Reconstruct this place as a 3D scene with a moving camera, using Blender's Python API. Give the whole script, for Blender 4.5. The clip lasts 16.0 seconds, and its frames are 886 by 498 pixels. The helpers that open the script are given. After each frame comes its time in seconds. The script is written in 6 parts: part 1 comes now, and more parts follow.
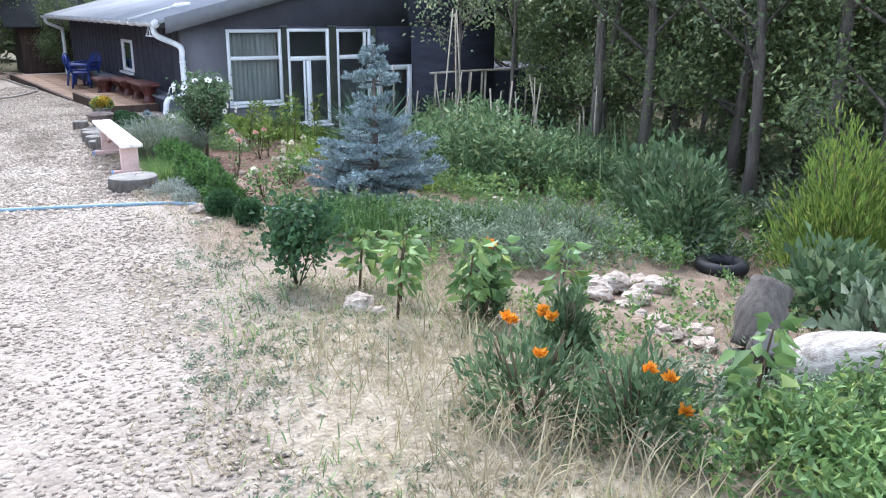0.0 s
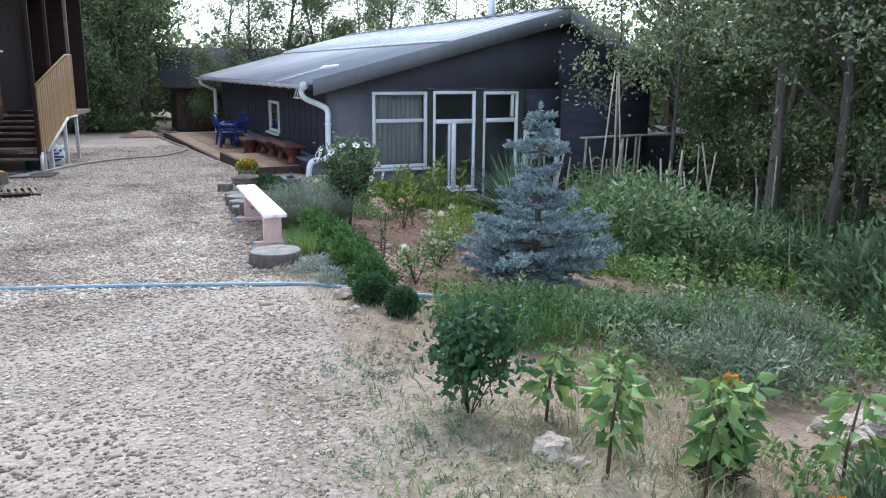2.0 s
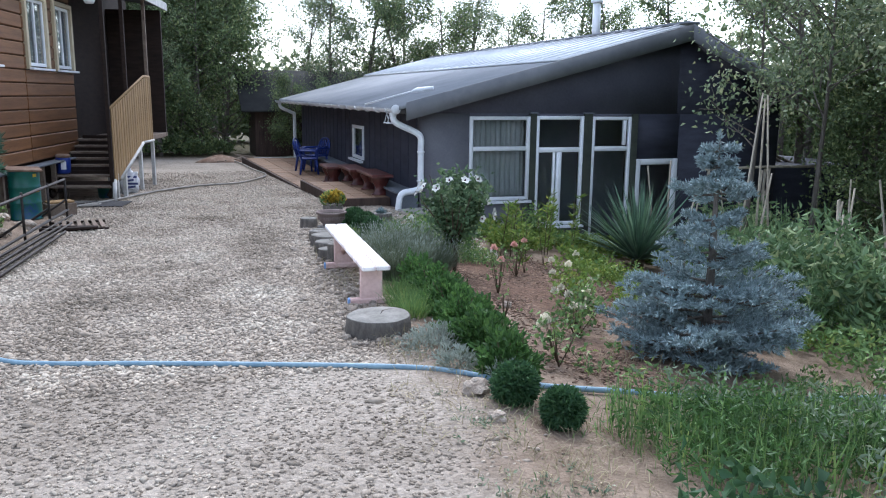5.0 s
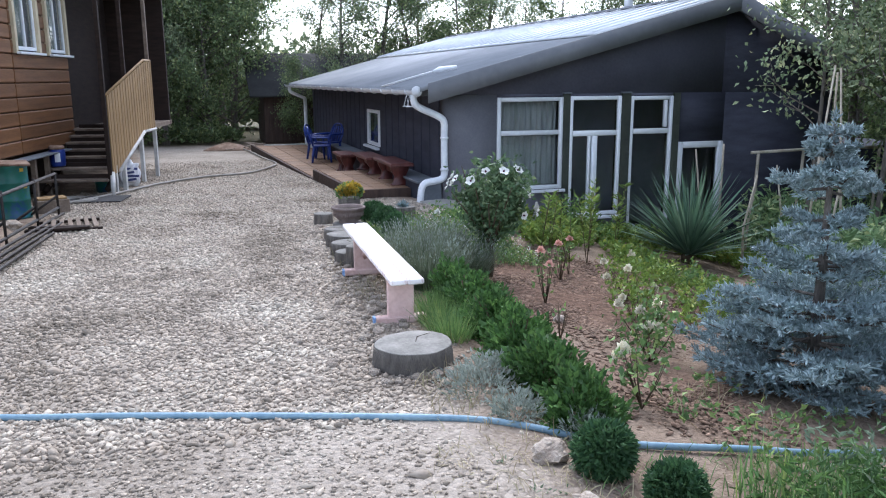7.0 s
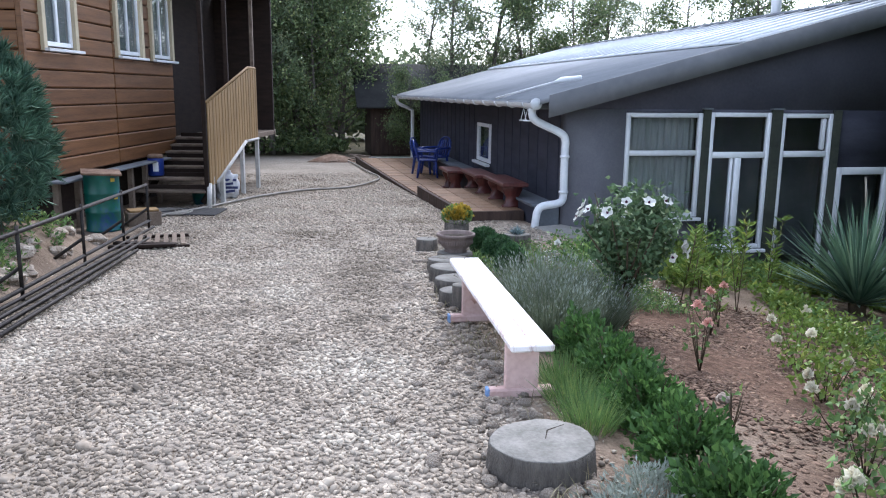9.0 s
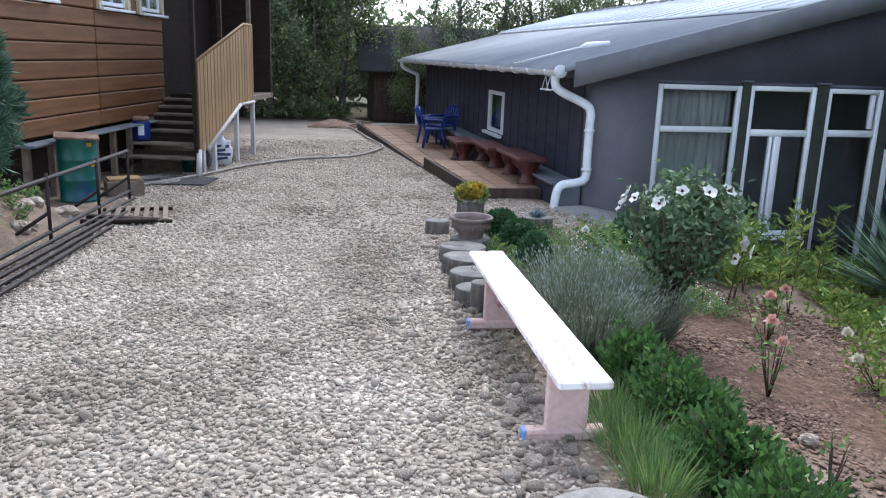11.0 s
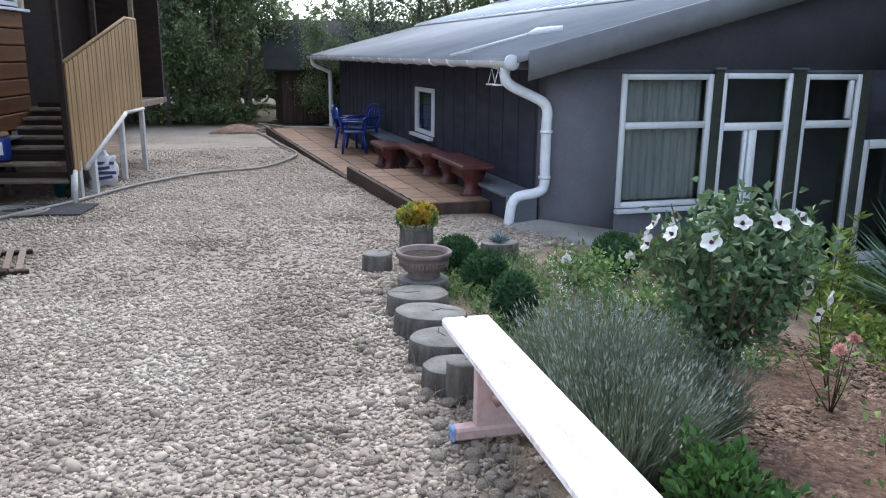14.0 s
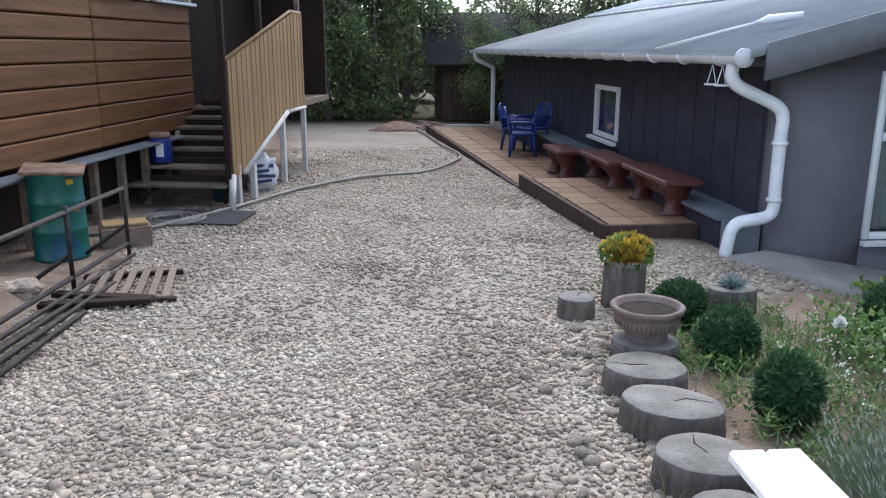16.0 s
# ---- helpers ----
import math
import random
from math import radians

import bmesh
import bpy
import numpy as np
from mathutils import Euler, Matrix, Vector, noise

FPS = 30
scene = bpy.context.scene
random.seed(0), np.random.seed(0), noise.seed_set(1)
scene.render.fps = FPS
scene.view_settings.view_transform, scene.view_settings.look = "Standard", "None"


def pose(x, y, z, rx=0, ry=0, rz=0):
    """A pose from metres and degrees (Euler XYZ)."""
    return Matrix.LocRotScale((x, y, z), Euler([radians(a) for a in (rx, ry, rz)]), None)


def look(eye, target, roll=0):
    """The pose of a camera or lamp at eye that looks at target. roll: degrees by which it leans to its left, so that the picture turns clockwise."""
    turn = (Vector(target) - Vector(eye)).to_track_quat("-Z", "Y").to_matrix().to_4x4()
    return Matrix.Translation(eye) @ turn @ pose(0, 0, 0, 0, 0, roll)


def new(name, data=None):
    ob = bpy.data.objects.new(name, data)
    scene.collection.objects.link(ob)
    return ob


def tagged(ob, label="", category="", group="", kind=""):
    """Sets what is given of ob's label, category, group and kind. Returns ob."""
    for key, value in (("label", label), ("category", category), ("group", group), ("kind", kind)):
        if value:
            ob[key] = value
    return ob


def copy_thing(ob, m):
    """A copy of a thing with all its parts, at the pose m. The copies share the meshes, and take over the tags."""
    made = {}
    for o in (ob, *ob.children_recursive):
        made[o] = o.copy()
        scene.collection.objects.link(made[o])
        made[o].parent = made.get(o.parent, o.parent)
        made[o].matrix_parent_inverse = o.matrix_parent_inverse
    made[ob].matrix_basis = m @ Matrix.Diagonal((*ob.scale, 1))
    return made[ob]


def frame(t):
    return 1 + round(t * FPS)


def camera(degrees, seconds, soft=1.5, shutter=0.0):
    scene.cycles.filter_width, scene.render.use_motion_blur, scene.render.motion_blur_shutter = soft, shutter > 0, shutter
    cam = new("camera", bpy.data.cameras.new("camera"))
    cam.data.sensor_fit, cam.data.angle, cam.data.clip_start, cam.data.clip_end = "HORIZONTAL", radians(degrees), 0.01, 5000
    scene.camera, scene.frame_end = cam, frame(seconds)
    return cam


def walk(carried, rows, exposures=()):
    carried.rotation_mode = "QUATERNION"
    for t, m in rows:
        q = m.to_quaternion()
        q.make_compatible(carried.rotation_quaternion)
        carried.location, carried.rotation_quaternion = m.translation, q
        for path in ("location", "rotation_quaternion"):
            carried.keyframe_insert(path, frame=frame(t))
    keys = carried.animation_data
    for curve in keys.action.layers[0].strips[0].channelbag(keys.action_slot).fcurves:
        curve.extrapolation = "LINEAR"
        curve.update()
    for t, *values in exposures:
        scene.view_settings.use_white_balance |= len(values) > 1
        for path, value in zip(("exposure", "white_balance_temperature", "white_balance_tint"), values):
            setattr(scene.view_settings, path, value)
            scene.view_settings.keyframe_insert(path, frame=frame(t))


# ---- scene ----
cam = camera(58.3, 16.0, 1.1)
METRES, EYE, TILT, LEAN, TURN = 9.743, 1.7, 0.0, 0.0, -32.9
ROWS = [
    (0.0, 0.0, 0.0, 0.0, 0.15, -16.67, -0.49),
    (0.5, -0.0153, 0.0296, 0.0006, 3.36, -14.24, -0.99),
    (1.0, -0.0266, 0.0557, -0.0008, 4.56, -14.15, -0.87),
    (1.5, -0.0378, 0.0879, 0.0017, 7.32, -12.07, 0.18),
    (2.0, -0.0503, 0.1139, 0.0006, 9.26, -12.59, -0.49),
    (2.5, -0.0696, 0.1379, 0.0015, 10.81, -7.99, 3.26),
    (3.0, -0.0899, 0.1641, 0.0009, 11.25, -10.58, 0.98),
    (3.5, -0.1037, 0.1939, 0.0008, 18.47, -9.63, -0.21),
    (4.0, -0.1143, 0.2199, -0.0006, 15.58, -11.46, -1.24),
    (4.2, -0.1199, 0.231, -0.0013, 14.43, -10.84, -0.8),
    (6.3, -0.1781, 0.3471, -0.0082, 14.4, -12.14, -0.19),
    (6.5, -0.1837, 0.3582, -0.0089, 14.12, -13.63, 0.14),
    (7.0, -0.1952, 0.389, -0.0087, 14.98, -12.11, 0.25),
    (7.5, -0.2075, 0.4175, -0.0094, 17.66, -13.01, -0.62),
    (8.0, -0.2238, 0.4473, -0.0123, 17.38, -11.79, -0.23),
    (8.5, -0.2417, 0.4801, -0.0121, 17.48, -13.47, -0.22),
    (9.0, -0.2511, 0.5119, -0.0131, 22.53, -11.18, -0.56),
    (9.2, -0.2564, 0.5207, -0.0134, 22.4, -13.38, -1.54),
    (11.3, -0.3116, 0.6136, -0.0163, 22.7, -13.68, -1.98),
    (11.5, -0.3169, 0.6224, -0.0166, 21.67, -14.38, -1.75),
    (12.0, -0.3358, 0.644, -0.0153, 18.49, -11.09, 0.03),
    (12.5, -0.3503, 0.6676, -0.0183, 17.08, -14.58, -1.17),
    (13.0, -0.3605, 0.6985, -0.0184, 18.9, -13.47, -1.0),
    (13.5, -0.3706, 0.7235, -0.0195, 17.54, -14.97, -1.46),
    (14.0, -0.3922, 0.7568, -0.0213, 16.17, -13.71, -0.49),
    (14.5, -0.4088, 0.7816, -0.0224, 17.0, -14.58, -1.92),
    (15.0, -0.4271, 0.8136, -0.0222, 22.09, -14.36, -0.63),
    (15.5, -0.4501, 0.8403, -0.0234, 23.26, -13.84, -1.56),
    (16.0, -0.4767, 0.8685, -0.0206, 26.8, -14.21, -0.14),
]
walk(cam, [(t, pose(0, 0, EYE, TILT, LEAN, TURN) @ pose(METRES * x, METRES * y, METRES * z, 90 + pitch, roll, yaw)) for t, x, y, z, yaw, pitch, roll in ROWS], [(0.0, 2.25, 5750, 12), (0.6, 2.0, 5720, 11), (1.5, 1.8, 5700, 10), (3.5, 1.52, 5680, 10), (4.2, 1.52, 5680, 10), (7.0, 1.68, 5720, 12), (12.5, 1.64, 5740, 11), (16.0, 1.58, 5800, 10)])

# ---- world, sun and exposure ----
world = bpy.data.worlds.new("world")
scene.world = world
world.use_nodes = True
wn = world.node_tree.nodes
wl = world.node_tree.links
sky = wn.new("ShaderNodeTexSky")
sky.sky_type = 'NISHITA'
sky.sun_disc = False
sky.sun_elevation = radians(50)
sky.sun_rotation = radians(20)
sky.dust_density = 1.5
sky.ozone_density = 1.5
soft_sky = wn.new("ShaderNodeHueSaturation")
soft_sky.inputs["Saturation"].default_value = 0.45
wl.new(sky.outputs[0], soft_sky.inputs["Color"])
wl.new(soft_sky.outputs[0], wn["Background"].inputs["Color"])
wn["Background"].inputs["Strength"].default_value = 0.15
sun = new("sun", bpy.data.lights.new("sun", 'SUN'))
sun.data.energy = 0.8
sun.data.angle = radians(40)
sun.data.color = (1.0, 0.95, 0.88)
sun.matrix_world = look((0, 0, 30), (-7, -20, 0))


# ---- materials ----
def mat(name, c1, c2, scale=6.0, rough=0.8, bump=0.2, stretch=(1, 1, 1), metal=0.0, fine=8.0, c3=None, island=False, world_space=False, spec=0.3, dist=0.01):
    m = bpy.data.materials.new(name)
    m.use_nodes = True
    n, l = m.node_tree.nodes, m.node_tree.links
    b = n["Principled BSDF"]
    b.inputs["Roughness"].default_value = rough
    b.inputs["Metallic"].default_value = metal
    b.inputs["Specular IOR Level"].default_value = spec
    if world_space:
        src = n.new("ShaderNodeNewGeometry").outputs["Position"]
    else:
        src = n.new("ShaderNodeTexCoord").outputs["Object"]
    mp = n.new("ShaderNodeMapping")
    mp.inputs["Scale"].default_value = stretch
    l.new(src, mp.inputs["Vector"])
    big = n.new("ShaderNodeTexNoise")
    big.inputs["Scale"].default_value = scale
    big.inputs["Detail"].default_value = 5
    small = n.new("ShaderNodeTexNoise")
    small.inputs["Scale"].default_value = scale * fine
    small.inputs["Detail"].default_value = 6
    l.new(mp.outputs[0], big.inputs["Vector"])
    l.new(mp.outputs[0], small.inputs["Vector"])
    add = n.new("ShaderNodeMath")
    add.operation = 'ADD'
    mul = n.new("ShaderNodeMath")
    mul.operation = 'MULTIPLY'
    mul.inputs[1].default_value = 0.45
    l.new(small.outputs["Fac"], mul.inputs[0])
    l.new(big.outputs["Fac"], add.inputs[0])
    l.new(mul.outputs[0], add.inputs[1])
    ramp = n.new("ShaderNodeValToRGB")
    ramp.color_ramp.elements[0].position = 0.5
    ramp.color_ramp.elements[1].position = 0.95
    ramp.color_ramp.elements[0].color = (*c1, 1)
    ramp.color_ramp.elements[1].color = (*c2, 1)
    if c3:
        e = ramp.color_ramp.elements.new(0.72)
        e.color = (*c3, 1)
    l.new(add.outputs[0], ramp.inputs[0])
    col = ramp.outputs[0]
    vary = n.new("ShaderNodeHueSaturation")
    rnd = n.new("ShaderNodeNewGeometry").outputs["Random Per Island"] if island else n.new("ShaderNodeObjectInfo").outputs["Random"]
    rr = n.new("ShaderNodeMapRange")
    even = name in ("grey_render", "dark_gable_sheet", "dark_boards", "grey_roof_sheet", "sky_whitened_zinc", "grey_fascia_sheet")
    rr.inputs["To Min"].default_value = 0.55 if island else 0.98 if even else 0.85
    rr.inputs["To Max"].default_value = 1.35 if island else 1.02 if even else 1.15
    l.new(rnd, rr.inputs["Value"])
    l.new(rr.outputs[0], vary.inputs["Value"])
    l.new(col, vary.inputs["Color"])
    l.new(vary.outputs[0], b.inputs["Base Color"])
    if bump:
        bp = n.new("ShaderNodeBump")
        bp.inputs["Strength"].default_value = bump
        bp.inputs["Distance"].default_value = dist
        l.new(small.outputs["Fac"], bp.inputs["Height"])
        l.new(bp.outputs[0], b.inputs["Normal"])
    return m


def leafmat(name, c1, c2, c3=None, rough=0.55, trans=0.25):
    m = bpy.data.materials.new(name)
    m.use_nodes = True
    n, l = m.node_tree.nodes, m.node_tree.links
    b = n["Principled BSDF"]
    b.inputs["Roughness"].default_value = rough
    b.inputs["Specular IOR Level"].default_value = 0.3
    geo = n.new("ShaderNodeNewGeometry")
    ramp = n.new("ShaderNodeValToRGB")
    ramp.color_ramp.elements[0].color = (*c1, 1)
    ramp.color_ramp.elements[1].color = (*c2, 1)
    if c3:
        ramp.color_ramp.elements[1].position = 0.8
        e = ramp.color_ramp.elements.new(1.0)
        e.color = (*c3, 1)
    l.new(geo.outputs["Random Per Island"], ramp.inputs[0])
    no = n.new("ShaderNodeTexNoise")
    no.inputs["Scale"].default_value = 3.0
    no.inputs["Detail"].default_value = 3
    l.new(geo.outputs["Position"], no.inputs["Vector"])
    hv = n.new("ShaderNodeHueSaturation")
    mr = n.new("ShaderNodeMapRange")
    mr.inputs["From Min"].default_value = 0.3
    mr.inputs["From Max"].default_value = 0.7
    mr.inputs["To Min"].default_value = 0.7
    mr.inputs["To Max"].default_value = 1.3
    l.new(no.outputs["Fac"], mr.inputs["Value"])
    l.new(mr.outputs[0], hv.inputs["Value"])
    l.new(ramp.outputs[0], hv.inputs["Color"])
    l.new(hv.outputs[0], b.inputs["Base Color"])
    t = n.new("ShaderNodeBsdfTranslucent")
    l.new(hv.outputs[0], t.inputs["Color"])
    mx = n.new("ShaderNodeMixShader")
    mx.inputs[0].default_value = trans
    l.new(b.outputs[0], mx.inputs[1])
    l.new(t.outputs[0], mx.inputs[2])
    l.new(mx.outputs[0], n["Material Output"].inputs["Surface"])
    return m


M_GABLE = mat("grey_render", (0.13, 0.127, 0.142), (0.185, 0.182, 0.197), 1.5, 0.85, 0.25, fine=30)
M_NAVY = mat("dark_boards", (0.0248, 0.0262, 0.0386), (0.0484, 0.0497, 0.069), 2.0, 0.7, 0.2, fine=12, stretch=(1, 1, 4))
M_GABLE_TOP = mat("dark_gable_sheet", (0.074, 0.073, 0.098), (0.115, 0.114, 0.146), 1.2, 0.7, 0.1, fine=20)
M_POST = mat("mossy_dark_post", (0.03, 0.035, 0.028), (0.06, 0.065, 0.05), 3, 0.8, 0.3)
M_WHITE = mat("white_plastic", (0.72, 0.73, 0.75), (0.82, 0.83, 0.84), 4, 0.35, 0.02, spec=0.5)
M_GUTTER = mat("white_painted_metal", (0.62, 0.64, 0.67), (0.78, 0.79, 0.8), 3, 0.35, 0.03, spec=0.5)
M_ROOF = mat("grey_roof_sheet", (0.2, 0.212, 0.23), (0.28, 0.292, 0.31), 0.8, 0.8, 0.05, fine=14, spec=0.15)
# zinc, its base colour whitened for the sky it reflects
M_SEAM = mat("sky_whitened_zinc", (0.7, 0.72, 0.75), (0.84, 0.85, 0.85), 0.8, 0.35, 0.05, metal=0.1, spec=0.7)
M_FASCIA = mat("grey_fascia_sheet", (0.13, 0.135, 0.145), (0.18, 0.185, 0.195), 1.0, 0.6, 0.05)
M_CURTAIN = mat("grey_curtain", (0.24, 0.252, 0.255), (0.38, 0.392, 0.395), 4, 0.9, 0.2, stretch=(6, 1, 0.4))
# blue-grey set behind the panes as the sky they reflect
M_PANE_REFLECTION = mat("pane_reflection_grey", (0.17, 0.18, 0.21), (0.25, 0.26, 0.3), 1, 0.9, 0)
M_DECK = mat("brown_deck_board", (0.13, 0.075, 0.042), (0.25, 0.155, 0.09), 3, 0.7, 0.3, stretch=(1, 5, 1), c3=(0.19, 0.11, 0.062))
M_REDWOOD = mat("dark_red_varnished_wood", (0.05, 0.014, 0.012), (0.125, 0.034, 0.028), 4, 0.4, 0.15, stretch=(5, 1, 1), spec=0.5)
M_BLUE = mat("blue_plastic", (0.008, 0.022, 0.15), (0.012, 0.036, 0.21), 3, 0.4, 0.02, spec=0.5)
M_CONC = mat("pale_concrete", (0.25, 0.24, 0.22), (0.38, 0.36, 0.32), 3, 0.9, 0.4)
M_LEDGE = mat("grey_blue_ledge", (0.12, 0.135, 0.155), (0.19, 0.205, 0.225), 3, 0.6, 0.1)
M_SIDING = mat("varnished_log_siding", (0.115, 0.052, 0.022), (0.215, 0.102, 0.042), 2.2, 0.5, 0.2, stretch=(0.5, 0.5, 7), c3=(0.165, 0.077, 0.032), fine=5)
# dark boards; the near-black also carries shade in the porch and under the floor
M_SIDE_DARK = mat("dark_boards_and_shade", (0.016, 0.01, 0.008), (0.034, 0.021, 0.015), 3, 0.9, 0.2, stretch=(1, 1, 5))
M_CREAM = mat("cream_window_trim", (0.5, 0.42, 0.28), (0.62, 0.53, 0.37), 3, 0.5, 0.08)
M_SLAT = mat("yellow_pine_slat", (0.21, 0.132, 0.06), (0.33, 0.22, 0.11), 3, 0.65, 0.2, stretch=(8, 8, 0.7), c3=(0.27, 0.172, 0.078))
M_STEP = mat("weathered_step_board", (0.111, 0.078, 0.0585), (0.247, 0.195, 0.15), 5, 0.8, 0.3, stretch=(1, 6, 1))
M_GREYWOOD = mat("grey_white_post", (0.4, 0.39, 0.37), (0.58, 0.57, 0.54), 4, 0.75, 0.2)
M_BENCH = mat("worn_white_pink_paint", (0.5, 0.36, 0.33), (0.86, 0.82, 0.8), 3.5, 0.6, 0.25, stretch=(4, 0.8, 1), c3=(0.84, 0.79, 0.77))
M_BENCHLEG = mat("pale_pink_paint", (0.5, 0.33, 0.29), (0.68, 0.5, 0.45), 4, 0.7, 0.2, c3=(0.62, 0.44, 0.4))
M_BLUEPAINT = mat("faded_blue_paint", (0.1, 0.2, 0.42), (0.3, 0.42, 0.6), 8, 0.7, 0.2)
M_LOGTOP = mat("grey_cut_wood", (0.136, 0.128, 0.111), (0.255, 0.238, 0.212), 7, 0.85, 0.5)
M_BARK = mat("grey_brown_bark", (0.09, 0.08, 0.07), (0.2, 0.175, 0.15), 9, 0.95, 0.9, stretch=(3, 3, 0.5), dist=0.02)
M_TRUNK = mat("dark_tree_bark", (0.0796, 0.0683, 0.0591), (0.205, 0.177, 0.15), 5, 0.95, 0.9, stretch=(3, 3, 0.4), dist=0.03)
M_TWIG = mat("brown_twig", (0.06, 0.045, 0.028), (0.13, 0.095, 0.06), 9, 0.9, 0.3)
M_BOWL = mat("mauve_terracotta", (0.14, 0.105, 0.095), (0.25, 0.195, 0.175), 7, 0.85, 0.3)
M_SOILPOT = mat("dark_potting_soil", (0.025, 0.018, 0.013), (0.06, 0.045, 0.032), 18, 1, 0.8)
M_IRON = mat("dark_rusty_iron", (0.02, 0.018, 0.017), (0.055, 0.045, 0.04), 14, 0.6, 0.2, metal=0.3)
M_HOSE = mat("faded_blue_hose", (0.13, 0.22, 0.29), (0.22, 0.32, 0.38), 5, 0.5, 0.05, world_space=True, spec=0.4)
M_HOSE2 = mat("grey_hose", (0.16, 0.15, 0.13), (0.27, 0.25, 0.22), 5, 0.55, 0.05, world_space=True)
M_BARREL = mat("green_blue_barrel_paint", (0.006, 0.075, 0.06), (0.012, 0.05, 0.17), 2.2, 0.4, 0.05, c3=(0.008, 0.1, 0.07), spec=0.5)
M_RUST = mat("rusty_sheet", (0.14, 0.075, 0.045), (0.3, 0.21, 0.15), 6, 0.8, 0.3)
M_SACK = mat("white_woven_sack", (0.62, 0.62, 0.64), (0.78, 0.78, 0.8), 6, 0.55, 0.3)
M_SACKPRINT = mat("navy_sack_print", (0.03, 0.04, 0.12), (0.07, 0.08, 0.2), 6, 0.6, 0.1)
M_MAT = mat("black_rubber_mat", (0.02, 0.02, 0.022), (0.045, 0.045, 0.048), 9, 0.85, 0.3)
M_STONE = mat("pale_limestone", (0.27, 0.21, 0.165), (0.6, 0.53, 0.45), 6, 0.95, 0.8, c3=(0.43, 0.36, 0.29), dist=0.03)
M_PEBBLE = mat("mixed_pebble", (0.185, 0.15, 0.112), (0.475, 0.42, 0.34), 1.1, 0.85, 0.1, island=True, world_space=True, c3=(0.365, 0.305, 0.24), fine=16)
M_PALEWOOD = mat("bleached_driftwood", (0.13, 0.105, 0.08), (0.6, 0.55, 0.48), 5, 0.85, 0.5, stretch=(0.6, 5, 5))
M_STAKE = mat("peeled_pole", (0.26, 0.22, 0.16), (0.44, 0.39, 0.31), 5, 0.8, 0.2)
M_TYRE = mat("black_rubber", (0.012, 0.012, 0.014), (0.03, 0.03, 0.032), 9, 0.6, 0.1)
M_GREENSHADE = mat("green_blind", (0.07, 0.17, 0.08), (0.1, 0.22, 0.11), 3, 0.7, 0.05)
M_SHEDROOF = mat("old_shed_sheet", (0.0252, 0.0252, 0.0252), (0.0437, 0.0437, 0.042), 2, 0.8, 0.2)
M_SHEDWALL = mat("shed_brown_board", (0.035, 0.022, 0.017), (0.075, 0.048, 0.036), 3, 0.8, 0.3, stretch=(6, 6, 0.6))
M_CHIP = mat("brown_mulch_chip", (0.085, 0.052, 0.036), (0.27, 0.18, 0.125), 9, 0.95, 0.2, island=True, world_space=True)
M_YELLOW = leafmat("yellow_petals", (0.4, 0.27, 0.03), (0.6, 0.44, 0.07))
M_ORANGE = leafmat("orange_petals", (0.6, 0.2, 0.01), (0.8, 0.33, 0.02))
M_WPETAL = leafmat("white_petals", (0.7, 0.7, 0.66), (0.85, 0.84, 0.78))
M_CPETAL = leafmat("cream_petals", (0.72, 0.66, 0.5), (0.84, 0.8, 0.66))
M_PINK = leafmat("pink_petals", (0.6, 0.32, 0.26), (0.72, 0.45, 0.38))
M_EYE = mat("flower_eye", (0.05, 0.01, 0.03), (0.1, 0.02, 0.05), 9, 0.8, 0)

# tree leaf colours raised and greyed for the haze over the wood
L_TREE = leafmat("tree_leaves", (0.075, 0.11, 0.05), (0.175, 0.235, 0.095), (0.33, 0.36, 0.15))
L_TREE2 = leafmat("hazed_tree_leaves", (0.115, 0.155, 0.085), (0.25, 0.305, 0.165), (0.42, 0.42, 0.22))
L_DARK = leafmat("dark_leaves", (0.0312, 0.078, 0.0312), (0.078, 0.166, 0.0585), (0.117, 0.215, 0.0878))
L_BOX = leafmat("boxwood_leaves", (0.042, 0.09, 0.0264), (0.09, 0.18, 0.048), (0.156, 0.264, 0.072))
L_BALL = leafmat("dark_boxwood_leaves", (0.0288, 0.072, 0.0324), (0.072, 0.144, 0.054))
L_LAV = leafmat("grey_green_lavender", (0.1, 0.13, 0.08), (0.19, 0.225, 0.145), (0.28, 0.28, 0.22))
L_SILVER = leafmat("silver_foliage", (0.208, 0.24, 0.195), (0.351, 0.39, 0.338))
L_SPRUCE = leafmat("blue_spruce_needles", (0.16, 0.22, 0.225), (0.31, 0.385, 0.395), (0.46, 0.545, 0.55), trans=0.1)
L_PINE = leafmat("pine_needles", (0.05, 0.11, 0.075), (0.12, 0.22, 0.145), (0.2, 0.31, 0.21), trans=0.1)
L_LIME = leafmat("light_green_leaves", (0.104, 0.169, 0.0325), (0.221, 0.312, 0.065), (0.338, 0.351, 0.078))
L_MID = leafmat("garden_green_leaves", (0.0837, 0.157, 0.0524), (0.188, 0.293, 0.0941), (0.313, 0.377, 0.115))
L_YUCCA = leafmat("blue_green_blades", (0.055, 0.105, 0.07), (0.14, 0.225, 0.14), (0.25, 0.34, 0.22), trans=0.12)
L_REED = leafmat("reed_blades", (0.075, 0.135, 0.06), (0.185, 0.275, 0.12), (0.36, 0.4, 0.19))
L_DRY = leafmat("dry_grass", (0.26, 0.21, 0.12), (0.42, 0.36, 0.23), (0.2, 0.2, 0.09))
L_HIB = leafmat("hibiscus_leaves", (0.06, 0.11, 0.05), (0.14, 0.21, 0.1), (0.26, 0.32, 0.17))
